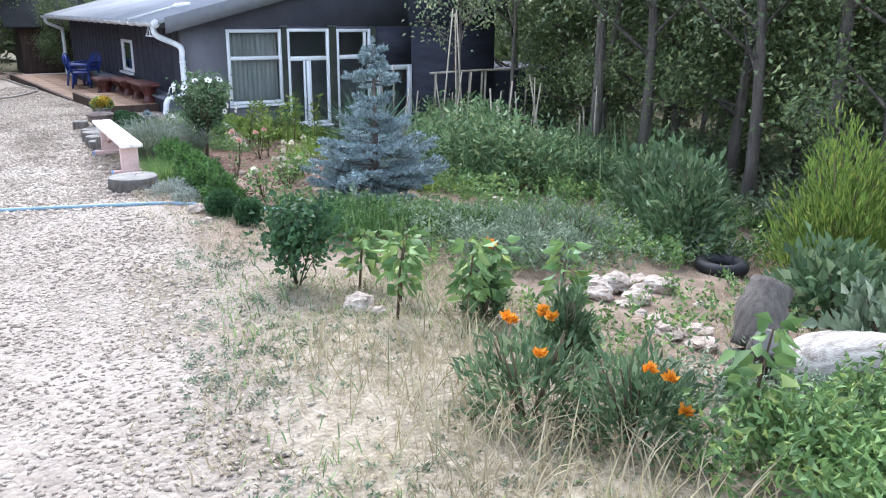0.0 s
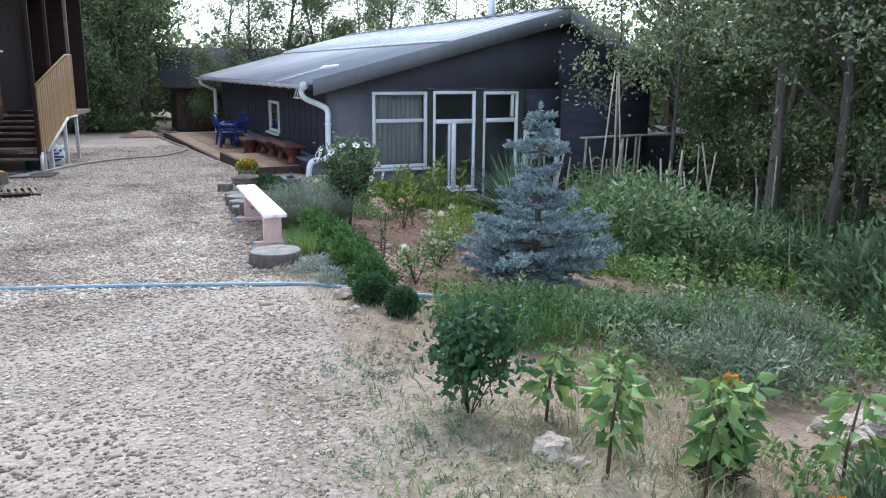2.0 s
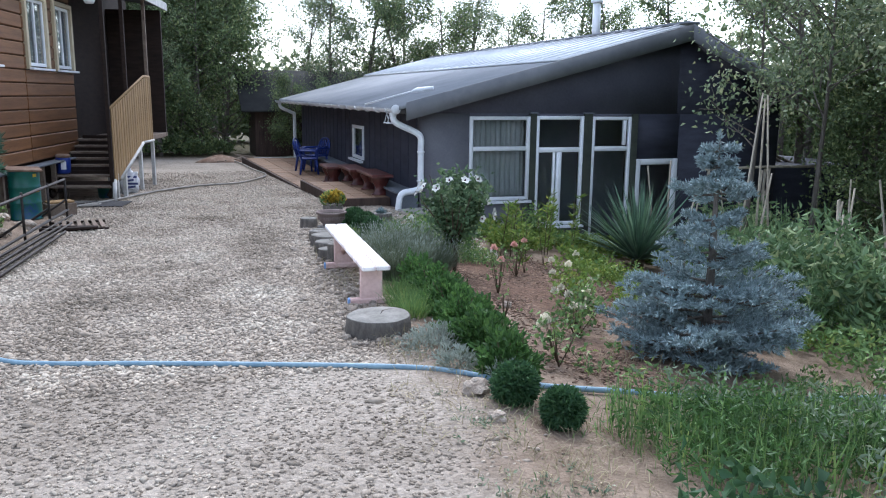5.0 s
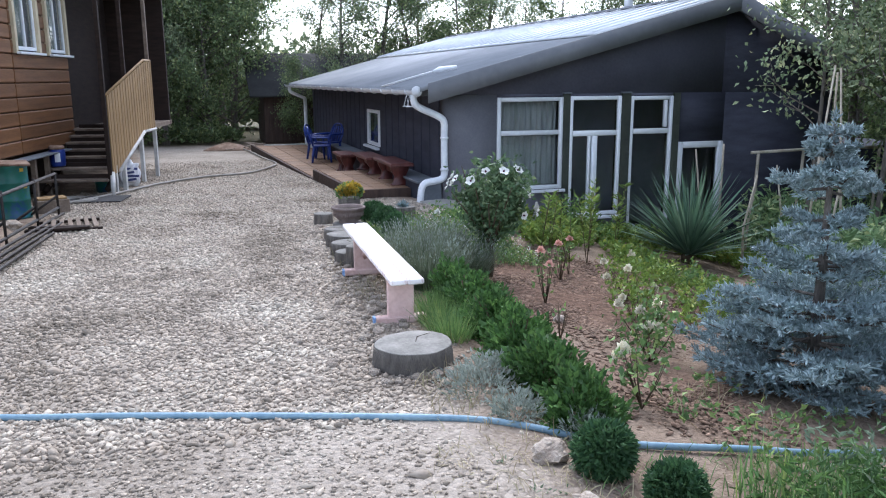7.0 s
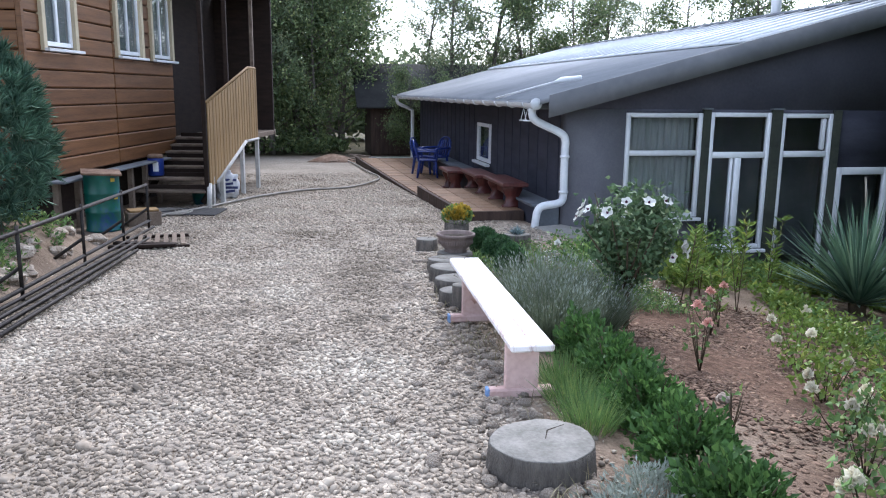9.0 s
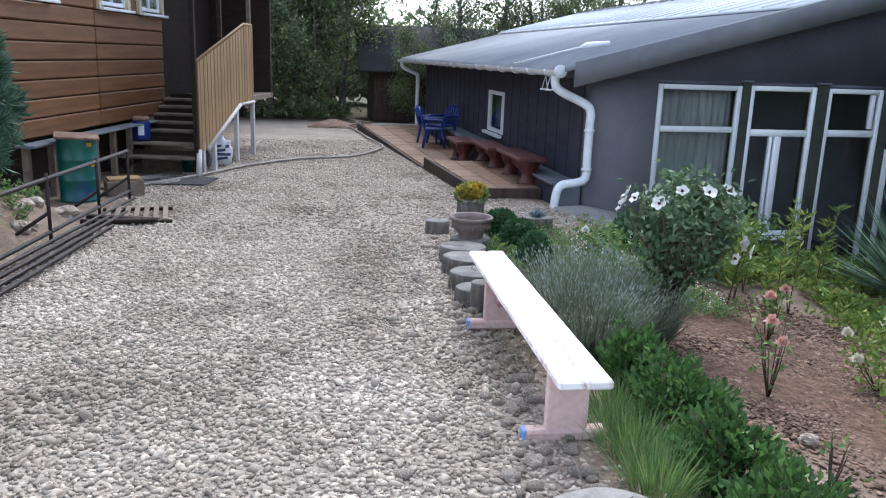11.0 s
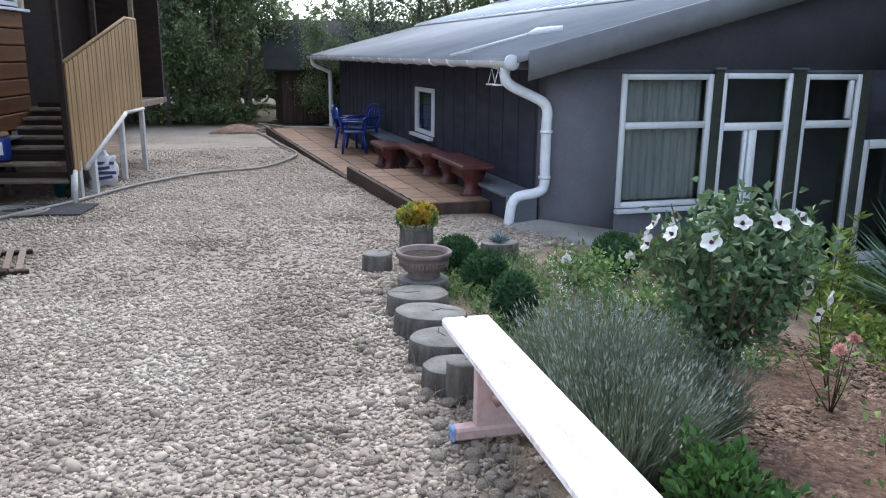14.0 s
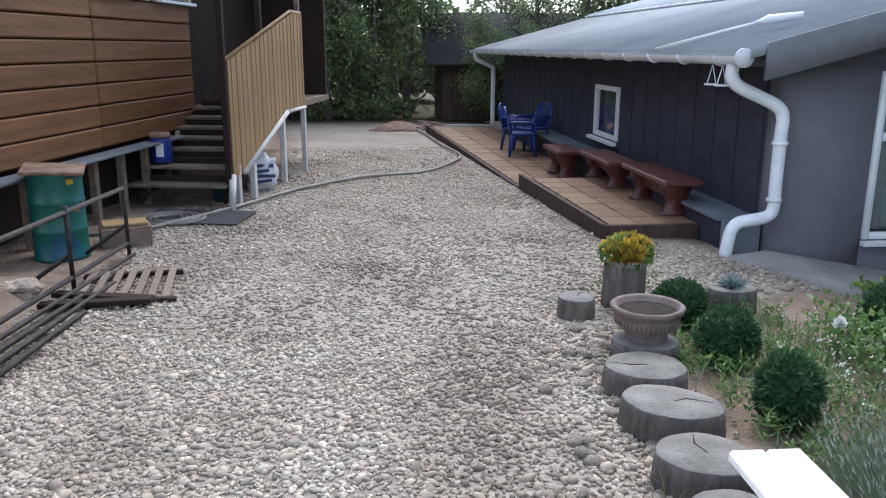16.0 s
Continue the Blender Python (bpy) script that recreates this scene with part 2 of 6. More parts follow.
L_GREY = leafmat("grey_green_herb", (0.115, 0.16, 0.1), (0.225, 0.285, 0.18), (0.35, 0.385, 0.27))


def glass(name, tint=(0.9, 0.93, 0.92)):
    m = bpy.data.materials.new(name)
    m.use_nodes = True
    b = m.node_tree.nodes["Principled BSDF"]
    b.inputs["Base Color"].default_value = (*tint, 1)
    b.inputs["Roughness"].default_value = 0.02
    b.inputs["Transmission Weight"].default_value = 1.0
    b.inputs["IOR"].default_value = 1.5
    return m


M_GLASS = glass("window_glass")


# ---- mesh helpers ----
def tri_mesh(name, V, F):
    V = np.asarray(V, dtype=np.float32).reshape(-1, 3)
    F = np.asarray(F, dtype=np.int32).reshape(-1, 3)
    me = bpy.data.meshes.new(name)
    me.vertices.add(len(V))
    me.vertices.foreach_set("co", V.ravel())
    me.loops.add(F.size)
    me.loops.foreach_set("vertex_index", F.ravel())
    me.polygons.add(len(F))
    me.polygons.foreach_set("loop_start", np.arange(0, F.size, 3, dtype=np.int32))
    me.update(calc_edges=True)
    return me


def join(*pieces):
    V, F, k = [], [], 0
    for v, f in pieces:
        v = np.asarray(v, float).reshape(-1, 3)
        V.append(v)
        F.append(np.asarray(f, int).reshape(-1, 3) + k)
        k += len(v)
    return np.vstack(V), np.vstack(F)


def thing(name, label, category, at=(0, 0, 0), rz=0, group="", kind=""):
    ob = new(name)
    ob.empty_display_size = 0.1
    ob.matrix_world = pose(*at, 0, 0, rz)
    return tagged(ob, label, category, group, kind)


def part(name, geo, material, parent=None, label="", smooth=False, m=None):
    if isinstance(geo, bpy.types.Mesh):
        me = geo
    elif isinstance(geo, bmesh.types.BMesh):
        me = bpy.data.meshes.new(name)
        geo.to_mesh(me)
        geo.free()
    else:
        me = tri_mesh(name, *geo)
    if not me.materials:
        me.materials.append(material)
        if smooth:
            me.polygons.foreach_set("use_smooth", [True] * len(me.polygons))
    ob = new(name, me)
    if parent:
        ob.parent = parent
    if m is not None:
        ob.matrix_basis = m
    if label:
        ob["label"] = label
    return ob




def box(sx, sy, sz, bev=0.006):
    """A bevelled box mesh, its base in the middle of the origin's plane."""
    bm = bmesh.new()
    bmesh.ops.create_cube(bm, size=1.0)
    for v in bm.verts:
        v.co = Vector((v.co.x * sx, v.co.y * sy, (v.co.z + 0.5) * sz))
    if bev:
        bmesh.ops.bevel(bm, geom=bm.edges[:], offset=min(bev, 0.3 * min(sx, sy, sz)), segments=1, affect='EDGES')
    return bm


def slab(name, x0, x1, y0, y1, z0, z1, material, parent=None, label="", bev=0.006):
    bm = box(x1 - x0, y1 - y0, z1 - z0, bev)
    return part(name, bm, material, parent, label, m=pose((x0 + x1) / 2, (y0 + y1) / 2, z0))


def tube(path, radii, sides=8, caps=True):
    path = [Vector(p) for p in path]
    if not hasattr(radii, "__len__"):
        radii = [radii] * len(path)
    V, F = [], []
    up = Vector((0.13, 0.21, 0.97))
    for i, p in enumerate(path):
        d = (path[min(i + 1, len(path) - 1)] - path[max(i - 1, 0)]).normalized()
        a = d.cross(up)
        if a.length < 0.1:
            a = d.cross(Vector((1, 0, 0)))
        a.normalize()
        b = d.cross(a)
        for k in range(sides):
            t = 2 * math.pi * k / sides
            V.append(p + (a * math.cos(t) + b * math.sin(t)) * float(radii[i]))
    for i in range(len(path) - 1):
        for k in range(sides):
            a0, a1 = i * sides + k, i * sides + (k + 1) % sides
            F += [(a0, a1, a1 + sides), (a0, a1 + sides, a0 + sides)]
    if caps:
        n = len(V)
        V += [path[0], path[-1]]
        e = (len(path) - 1) * sides
        for k in range(sides):
            F += [(n, (k + 1) % sides, k), (n + 1, e + k, e + (k + 1) % sides)]
    return np.array([tuple(v) for v in V]), np.array(F)


def lathe(profile, sides=24, wob=0.0, rng=None):
    V, F = [], []
    ph = [0.0] * 3 if rng is None else [rng.uniform(0, 6.28) for _ in range(3)]
    for r, z in profile:
        for k in range(sides):
            t = 2 * math.pi * k / sides
            q = r * (1 + wob * (math.sin(2 * t + ph[0]) + 0.6 * math.sin(3 * t + ph[1]) + 0.4 * math.sin(7 * t + ph[2])))
            V.append((q * math.cos(t), q * math.sin(t), z))
    for i in range(len(profile) - 1):
        for k in range(sides):
            a0, a1 = i * sides + k, i * sides + (k + 1) % sides
            F += [(a0, a1, a1 + sides), (a0, a1 + sides, a0 + sides)]
    n = len(V)
    V += [(0, 0, profile[0][1]), (0, 0, profile[-1][1])]
    e = (len(profile) - 1) * sides
    for k in range(sides):
        F += [(n, (k + 1) % sides, k), (n + 1, e + k, e + (k + 1) % sides)]
    return np.array(V), np.array(F)


def smooth_path(pts, n=8):
    out = []
    P = [Vector(p) for p in pts]
    P = [P[0] * 2 - P[1]] + P + [P[-1] * 2 - P[-2]]
    for i in range(1, len(P) - 2):
        for k in range(n):
            t = k / n
            a, b, c, d = P[i - 1], P[i], P[i + 1], P[i + 2]
            out.append(0.5 * ((2 * b) + (c - a) * t + (2 * a - 5 * b + 4 * c - d) * t * t + (3 * b - a - 3 * c + d) * t ** 3))
    out.append(P[-2])
    return out


def unit(a):
    return a / np.maximum(np.linalg.norm(a, axis=1, keepdims=True), 1e-6)


def leaves(P, D, length, width, rng, fold=0.25):
    """Folded pointed leaves at P along D."""
    n = len(P)
    P, D = np.asarray(P, float), unit(np.asarray(D, float))
    R = unit(np.cross(D, rng.normal(size=(n, 3))))
    N = np.cross(R, D)
    Ls = (length * rng.uniform(0.65, 1.25, n))[:, None]
    Ws = (width * rng.uniform(0.7, 1.2, n))[:, None]
    mid = P + D * Ls * 0.45
    tip = P + D * Ls - N * Ls * 0.15
    V = np.stack([P, mid + R * Ws / 2 + N * Ws * fold, mid - R * Ws / 2 + N * Ws * fold, tip], axis=1).reshape(-1, 3)
    k = np.arange(n)[:, None] * 4
    F = np.hstack([k, k + 1, k + 3, k, k + 3, k + 2]).reshape(-1, 3)
    return V, F


def blades(P, D, length, width, rng, bend=0.35):
    """Long blades that arch over: two tapered pieces each."""
    n = len(P)
    P, D = np.asarray(P, float), unit(np.asarray(D, float))
    side = unit(np.cross(D, np.array([0.0, 0.0, 1.0])) + rng.normal(size=(n, 3)) * 0.3)
    out = D * np.array([1, 1, 0.0])
    Ls = (np.asarray(length) * rng.uniform(0.7, 1.15, n))[:, None]
    w = width * rng.uniform(0.7, 1.2, n)[:, None] / 2
    mid = P + D * Ls * 0.55
    tip = mid + unit(D + (out * 0.8 - np.array([0, 0, 0.5])) * bend) * Ls * 0.45
    V = np.stack([P - side * w * 0.7, P + side * w * 0.7, mid - side * w, mid + side * w, tip], axis=1).reshape(-1, 3)
    k = np.arange(n)[:, None] * 5
    F = np.hstack([k, k + 1, k + 3, k, k + 3, k + 2, k + 2, k + 3, k + 4]).reshape(-1, 3)
    return V, F


def on_sphere(n, rng):
    return unit(rng.normal(size=(n, 3)))


# ---- lie of the land ----
def smooth01(a, b, v):
    s = np.clip((v - a) / (b - a), 0, 1)
    return s * s * (3 - 2 * s)


def gz(x, y):
    """Height of the ground: the drive falls gently away, the garden falls to the east, the west bed is raised."""
    x, y = np.asarray(x, float), np.asarray(y, float)
    s = smooth01(11.5, 15.0, y)
    d = np.maximum(x - (1.9 + 1.9 * s), 0)
    d = np.where(d < 0.3, d * d / 0.6, d - 0.15)
    drop = np.minimum((0.135 + 0.065 * s) * d, 1.25)
    yy = np.clip(y, -20, 60)
    edge = -1.95 + 0.08 * (np.clip(y, 8, 16) - 10.5)
    rise = 0.38 * smooth01(0.0, 0.7, edge - x) * (1 - smooth01(15.0, 16.2, y)) * smooth01(6.0, 9.0, y)
    return -0.0185 * yy - drop + rise


def gzf(x, y):
    return float(gz(x, y))


# ---- ground ----
def axis(fine0, fine1, step, far):
    mid = np.arange(fine0, fine1 + 1e-6, step)
    out = step * np.cumsum(1.35 ** np.arange(1, 28))
    out = out[out < far]
    return np.concatenate([(fine0 - out)[::-1], mid, fine1 + out])


def wobble(x, y, s, seed):
    r = np.random.default_rng(seed)
    v = np.zeros_like(x)
    for k in range(5):
        a, p = r.uniform(0, 6.28), r.uniform(0, 6.28)
        f = s * 1.7 ** k
        v += np.sin((x * math.cos(a) + y * math.sin(a)) * f + p) / 1.5 ** k
    return v / 2.2


def east_edge(y):
    """Where the gravel of the drive ends on the garden side."""
    return np.interp(y, [-20, 0, 2.2, 4.4, 6.6, 8.0, 9.5, 12, 14.2, 14.9, 15.5, 17, 24, 32, 40], [0.2, 0.5, 0.9, 1.45, 1.85, 1.9, 1.95, 2.05, 2.3, 3.6, 4.6, 3.6, 2.8, 2.3, 2.0])


def west_edge(y):
    return np.interp(y, [-20, 4, 8, 10.5, 16.5, 18, 22, 32, 40], [-5, -4, -2.6, -1.9, -1.4, -1.8, -0.4, -1.2, -2])


gx, gy = axis(-7, 14, 0.14, 700), axis(-4, 34, 0.14, 700)
X, Y = np.meshgrid(gx, gy)
near = np.exp(-(np.maximum(np.abs(X - 3) - 11, 0) + np.maximum(np.abs(Y - 14) - 20, 0)))
Z = gz(X, Y) + 0.018 * wobble(X, Y, 2.2, 1) * near * (1 - smooth01(-0.1, 0.5, np.minimum(east_edge(Y) - X, X - west_edge(Y))))
e_in = smooth01(-0.35, 0.35, east_edge(Y) - X + 0.22 * wobble(X, Y, 2.5, 2))
w_in = smooth01(-0.2, 0.2, X - west_edge(Y) + 0.12 * wobble(X, Y, 3, 3))
far_in = 1 - smooth01(31.0, 33.5, Y + 0.4 * wobble(X, Y, 1.5, 4))
gravel = e_in * w_in * far_in
mulch = np.exp(-(((X - 4.1) / 1.6) ** 2 + ((Y - 11.3) / 1.9) ** 2) ** 4)
mulch = np.maximum(mulch, np.exp(-(((X - 3.35) / 0.5) ** 2 + ((Y - 8.3) / 0.9) ** 2) ** 2) * 0.8)
dry = smooth01(6.4, 3.8, Y) * smooth01(-0.3, 0.5, X - 0.3 - 0.3 * np.maximum(Y - 1.5, 0) + 0.35 * wobble(X, Y, 2, 5)) * (1 - smooth01(2.4, 3.2, X))
wood = np.maximum(smooth01(7.5, 10, X + 0.1 * Y - 0.6), smooth01(32, 34, Y))
wood = np.maximum(wood, smooth01(1.5, 3.5, west_edge(Y) - X))
wood = np.maximum(wood, smooth01(0.5, -2.5, Y) * smooth01(2.6, 4.0, X))
n0, n1 = len(gy), len(gx)
idx = np.arange(n0 * n1).reshape(n0, n1)
q = np.stack([idx[:-1, :-1], idx[:-1, 1:], idx[1:, 1:], idx[1:, :-1]], axis=-1).reshape(-1, 4)
F = np.vstack([q[:, [0, 1, 2]], q[:, [0, 2, 3]]])
ground_mesh = tri_mesh("ground", np.stack([X, Y, Z], axis=-1).reshape(-1, 3), F)
for key, val in (("gravel", gravel), ("mulch", mulch), ("dry", dry), ("wood", wood)):
    a = ground_mesh.attributes.new(key, 'FLOAT', 'POINT')
    a.data.foreach_set("value", val.astype(np.float32).ravel())


def ground_material():
    m = bpy.data.materials.new("garden_ground")
    m.use_nodes = True
    n, l = m.node_tree.nodes, m.node_tree.links
    b = n["Principled BSDF"]
    b.inputs["Roughness"].default_value = 0.95
    b.inputs["Specular IOR Level"].default_value = 0.15
    pos = n.new("ShaderNodeNewGeometry").outputs["Position"]

    def noisy(scale, c1, c2, lo=0.35, hi=0.65):
        t = n.new("ShaderNodeTexNoise")
        t.inputs["Scale"].default_value = scale
        t.inputs["Detail"].default_value = 8
        t.inputs["Roughness"].default_value = 0.65
        l.new(pos, t.inputs["Vector"])
        r = n.new("ShaderNodeValToRGB")
        r.color_ramp.elements[0].position, r.color_ramp.elements[1].position = lo, hi
        r.color_ramp.elements[0].color, r.color_ramp.elements[1].color = (*c1, 1), (*c2, 1)
        l.new(t.outputs["Fac"], r.inputs[0])
        return r.outputs[0], t.outputs["Fac"]

    def attr(name):
        a = n.new("ShaderNodeAttribute")
        a.attribute_name = name
        return a.outputs["Fac"]

    def mix(fac, a, c):
        x = n.new("ShaderNodeMix")
        x.data_type = 'RGBA'
        if isinstance(fac, float):
            x.inputs[0].default_value = fac
        else:
            l.new(fac, x.inputs[0])
        l.new(a, x.inputs[6])
        l.new(c, x.inputs[7])
        return x.outputs[2]

    soil, f_soil = noisy(4.0, (0.155, 0.112, 0.08), (0.285, 0.218, 0.162))
    chips, _ = noisy(16.0, (0.075, 0.043, 0.03), (0.19, 0.12, 0.083))
    straw, _ = noisy(11.0, (0.2, 0.165, 0.11), (0.4, 0.345, 0.26))
    litter, _ = noisy(6.0, (0.05, 0.045, 0.025), (0.14, 0.12, 0.07))
    vor = n.new("ShaderNodeTexVoronoi")
    vor.inputs["Scale"].default_value = 34.0
    l.new(pos, vor.inputs["Vector"])
    sep = n.new("ShaderNodeSeparateColor")
    l.new(vor.outputs["Color"], sep.inputs[0])
    st = n.new("ShaderNodeValToRGB")
    st.color_ramp.elements[0].color, st.color_ramp.elements[1].color = (0.17, 0.142, 0.112, 1), (0.48, 0.42, 0.352, 1)
    l.new(sep.outputs[0], st.inputs[0])
    drift, f_drift = noisy(0.7, (0.18, 0.148, 0.115), (0.38, 0.328, 0.27))
    stone = mix(0.6, st.outputs[0], drift)
    c = mix(attr("mulch"), soil, chips)
    c = mix(attr("dry"), c, straw)
    c = mix(attr("wood"), c, litter)
    c = mix(attr("gravel"), c, stone)
    l.new(c, b.inputs["Base Color"])
    fine = n.new("ShaderNodeTexNoise")
    fine.inputs["Scale"].default_value = 45
    fine.inputs["Detail"].default_value = 6
    l.new(pos, fine.inputs["Vector"])
    sub = n.new("ShaderNodeMath")
    sub.operation = 'MULTIPLY_ADD'
    sub.inputs[1].default_value = -0.8
    l.new(vor.outputs["Distance"], sub.inputs[0])
    l.new(fine.outputs["Fac"], sub.inputs[2])
    bp = n.new("ShaderNodeBump")
    bp.inputs["Strength"].default_value = 0.8
    bp.inputs["Distance"].default_value = 0.02
    l.new(sub.outputs[0], bp.inputs["Height"])
    l.new(bp.outputs[0], b.inputs["Normal"])
    return m


ground = part("ground", ground_mesh, ground_material(), None, smooth=True)
tagged(ground, "pale gravel drive beside brown garden soil and dry grass", "ground", kind="structure")

# ---- grey house ----
HX, HY, HY2 = 4.4, 16.3, 29.6
RX, RZ, EX, EZ, QX, QZ = 9.55, 2.99, 3.9, 1.49, 12.1, 1.86
house = thing("grey_house", "single-storey dark grey house with low gabled metal roof", "house", (0, 0, 0))


def under_roof(x):
    return EZ + (RZ - EZ) * (x - EX) / (RX - EX) - 0.1 if x < RX else RZ + (QZ - RZ) * (x - RX) / (QX - RX) - 0.1




def wall_panel(name, x0, x1, z0, z1a, z1b, y0, y1, material):
    V = [(x0, y0, z0), (x1, y0, z0), (x1, y0, z1b), (x0, y0, z1a), (x0, y1, z0), (x1, y1, z0), (x1, y1, z1b), (x0, y1, z1a)]
    F = [(0, 1, 2), (0, 2, 3), (5, 4, 7), (5, 7, 6), (4, 0, 3), (4, 3, 7), (1, 5, 6), (1, 6, 2), (3, 2, 6), (3, 6, 7), (4, 5, 1), (4, 1, 0)]
    return part(name, (V, F), material, house)


wall_panel("wall", HX, 5.28, -1.6, 1.36, 1.36, HY, HY + 0.25, M_GABLE)
wall_panel("wall", 5.28, 6.45, -1.6, -0.2, -0.2, HY, HY + 0.25, M_GABLE)
wall_panel("wall", 6.57, 7.54, -1.8, -0.7, -0.7, HY, HY + 0.25, M_GABLE)
wall_panel("wall", 7.71, 8.55, -1.8, -1.19, -1.19, HY, HY + 0.25, M_GABLE)
wall_panel("wall", 8.68, 9.62, -1.8, -1.05, -1.05, HY, HY + 0.25, M_NAVY)
wall_panel("wall", 8.68, 9.62, 0.51, 1.36, 1.36, HY, HY + 0.25, M_NAVY)
wall_panel("wall", 9.62, 12.0, -1.8, 1.36, 1.36, HY, HY + 0.25, M_NAVY)
for x0, x1 in ((5.28, 6.45), (6.57, 7.54), (7.71, 8.55)):
    wall_panel("lintel", x0, x1, 1.315, 1.36, 1.36, HY, HY + 0.25, M_GABLE_TOP)
wall_panel("gable_sheet", HX, RX, 1.36, under_roof(HX) + 0.03, under_roof(RX), HY + 0.002, HY + 0.25, M_GABLE_TOP)
wall_panel("gable_sheet", RX, 11.98, 1.36, under_roof(RX), under_roof(11.98), HY + 0.002, HY + 0.25, M_NAVY)
for x0, x1 in ((6.45, 6.57), (7.54, 7.71), (8.55, 8.68)):
    slab("post", x0, x1, HY - 0.05, HY + 0.2, -1.6, 1.36, M_POST, house, "mossy dark green post between the windows")
    if x1 < 8.6:
        slab("post_cap", x0 - 0.015, x1 + 0.015, HY - 0.07, HY + 0.03, 1.36, 1.385, M_LEDGE, house)

# side wall along the deck, with its little window
SW = (20.7, 21.85, 0.2, 0.965)


def side_panel(y0, y1, z0, z1):
    return slab("wall", HX, HX + 0.22, y0, y1, z0, z1, M_NAVY, house, bev=0)


side_panel(HY + 0.25, SW[0], -1.2, 1.55)
side_panel(SW[1], HY2, -1.2, 1.55)
side_panel(SW[0], SW[1], -1.2, SW[2])
side_panel(SW[0], SW[1], SW[3], 1.55)
slab("wall", HX, 12.0, HY2, HY2 + 0.2, -1.6, 1.5, M_NAVY, house, bev=0)
slab("wall", 11.8, 12.0, HY + 0.25, HY2, -1.8, 1.7, M_NAVY, house, bev=0)
for k in range(26):
    y = HY + 0.3 + k * 0.51
    if SW[0] - 0.1 < y < SW[1] + 0.1:
        continue
    slab("batten", HX - 0.012, HX, y, y + 0.035, -0.55, 1.45, M_NAVY, house, bev=0.003)
# added wall and floor, coloured like sky reflected in the gable windows
slab("interior_wall", HX + 0.4, 11.6, 18.2, 18.3, -1.25, 1.5, M_PANE_REFLECTION, house, bev=0)
slab("interior_floor", HX + 0.3, 11.7, HY + 0.3, HY2 - 0.1, -1.35, -1.25, M_PANE_REFLECTION, house, bev=0)


def roof_slab(name, xa, za, xb, zb, y0, y1, t, material, label=""):
    V = [(xa, y0, za), (xb, y0, zb), (xb, y1, zb), (xa, y1, za), (xa, y0, za - t), (xb, y0, zb - t), (xb, y1, zb - t), (xa, y1, za - t)]
    F = [(0, 1, 2), (0, 2, 3), (4, 6, 5), (4, 7, 6), (0, 4, 5), (0, 5, 1), (1, 5, 6), (1, 6, 2), (2, 6, 7), (2, 7, 3), (3, 7, 4), (3, 4, 0)]
    return part(name, (V, F), material, house, label)


def roof_z(x):
    return EZ + (RZ - EZ) * (x - EX) / (RX - EX)


roof_slab("roof", EX, EZ, RX, RZ, 15.97, 31.6, 0.07, M_ROOF, "grey flat roofing sheet")
roof_slab("roof", RX, RZ, QX, QZ, 15.97, 31.6, 0.07, M_ROOF, "grey flat roofing sheet")
MX = 6.9
roof_slab("upper_roof_sheet", MX, roof_z(MX) + 0.05, RX + 0.05, roof_z(RX + 0.05) + 0.05, 16.05, 31.5, 0.04, M_SEAM, "zinc standing-seam sheet whitened for the sky's reflection")
for k in range(27):
    y = 16.2 + k * 0.58
    roof_slab("roof_seam", MX, roof_z(MX) + 0.078, RX, roof_z(RX) + 0.078, y, y + 0.03, 0.03, M_SEAM)
roof_slab("fascia", EX + 0.12, EZ + 0.055, RX, RZ + 0.025, 15.93, 15.97, 0.3, M_FASCIA, "grey folded bargeboard")
roof_slab("fascia", RX, RZ + 0.025, QX, QZ + 0.025, 15.93, 15.97, 0.3, M_FASCIA, "grey folded bargeboard")
roof_slab("soffit", EX + 0.2, EZ - 0.08, RX, RZ - 0.12, 15.97, HY, 0.03, M_FASCIA)
roof_slab("soffit", RX, RZ - 0.12, QX - 0.1, QZ - 0.06, 15.97, HY, 0.03, M_FASCIA)
roof_slab("ridge_cap", RX - 0.14, RZ + 0.075, RX + 0.14, RZ + 0.065, 15.95, 31.6, 0.04, M_ROOF)
for k in range(26):
    y = 16.2 + 0.6 * k
    slab("rafter_end", EX + 0.06, HX, y, y + 0.05, EZ - 0.14, EZ - 0.07, M_FASCIA, house, bev=0.003)


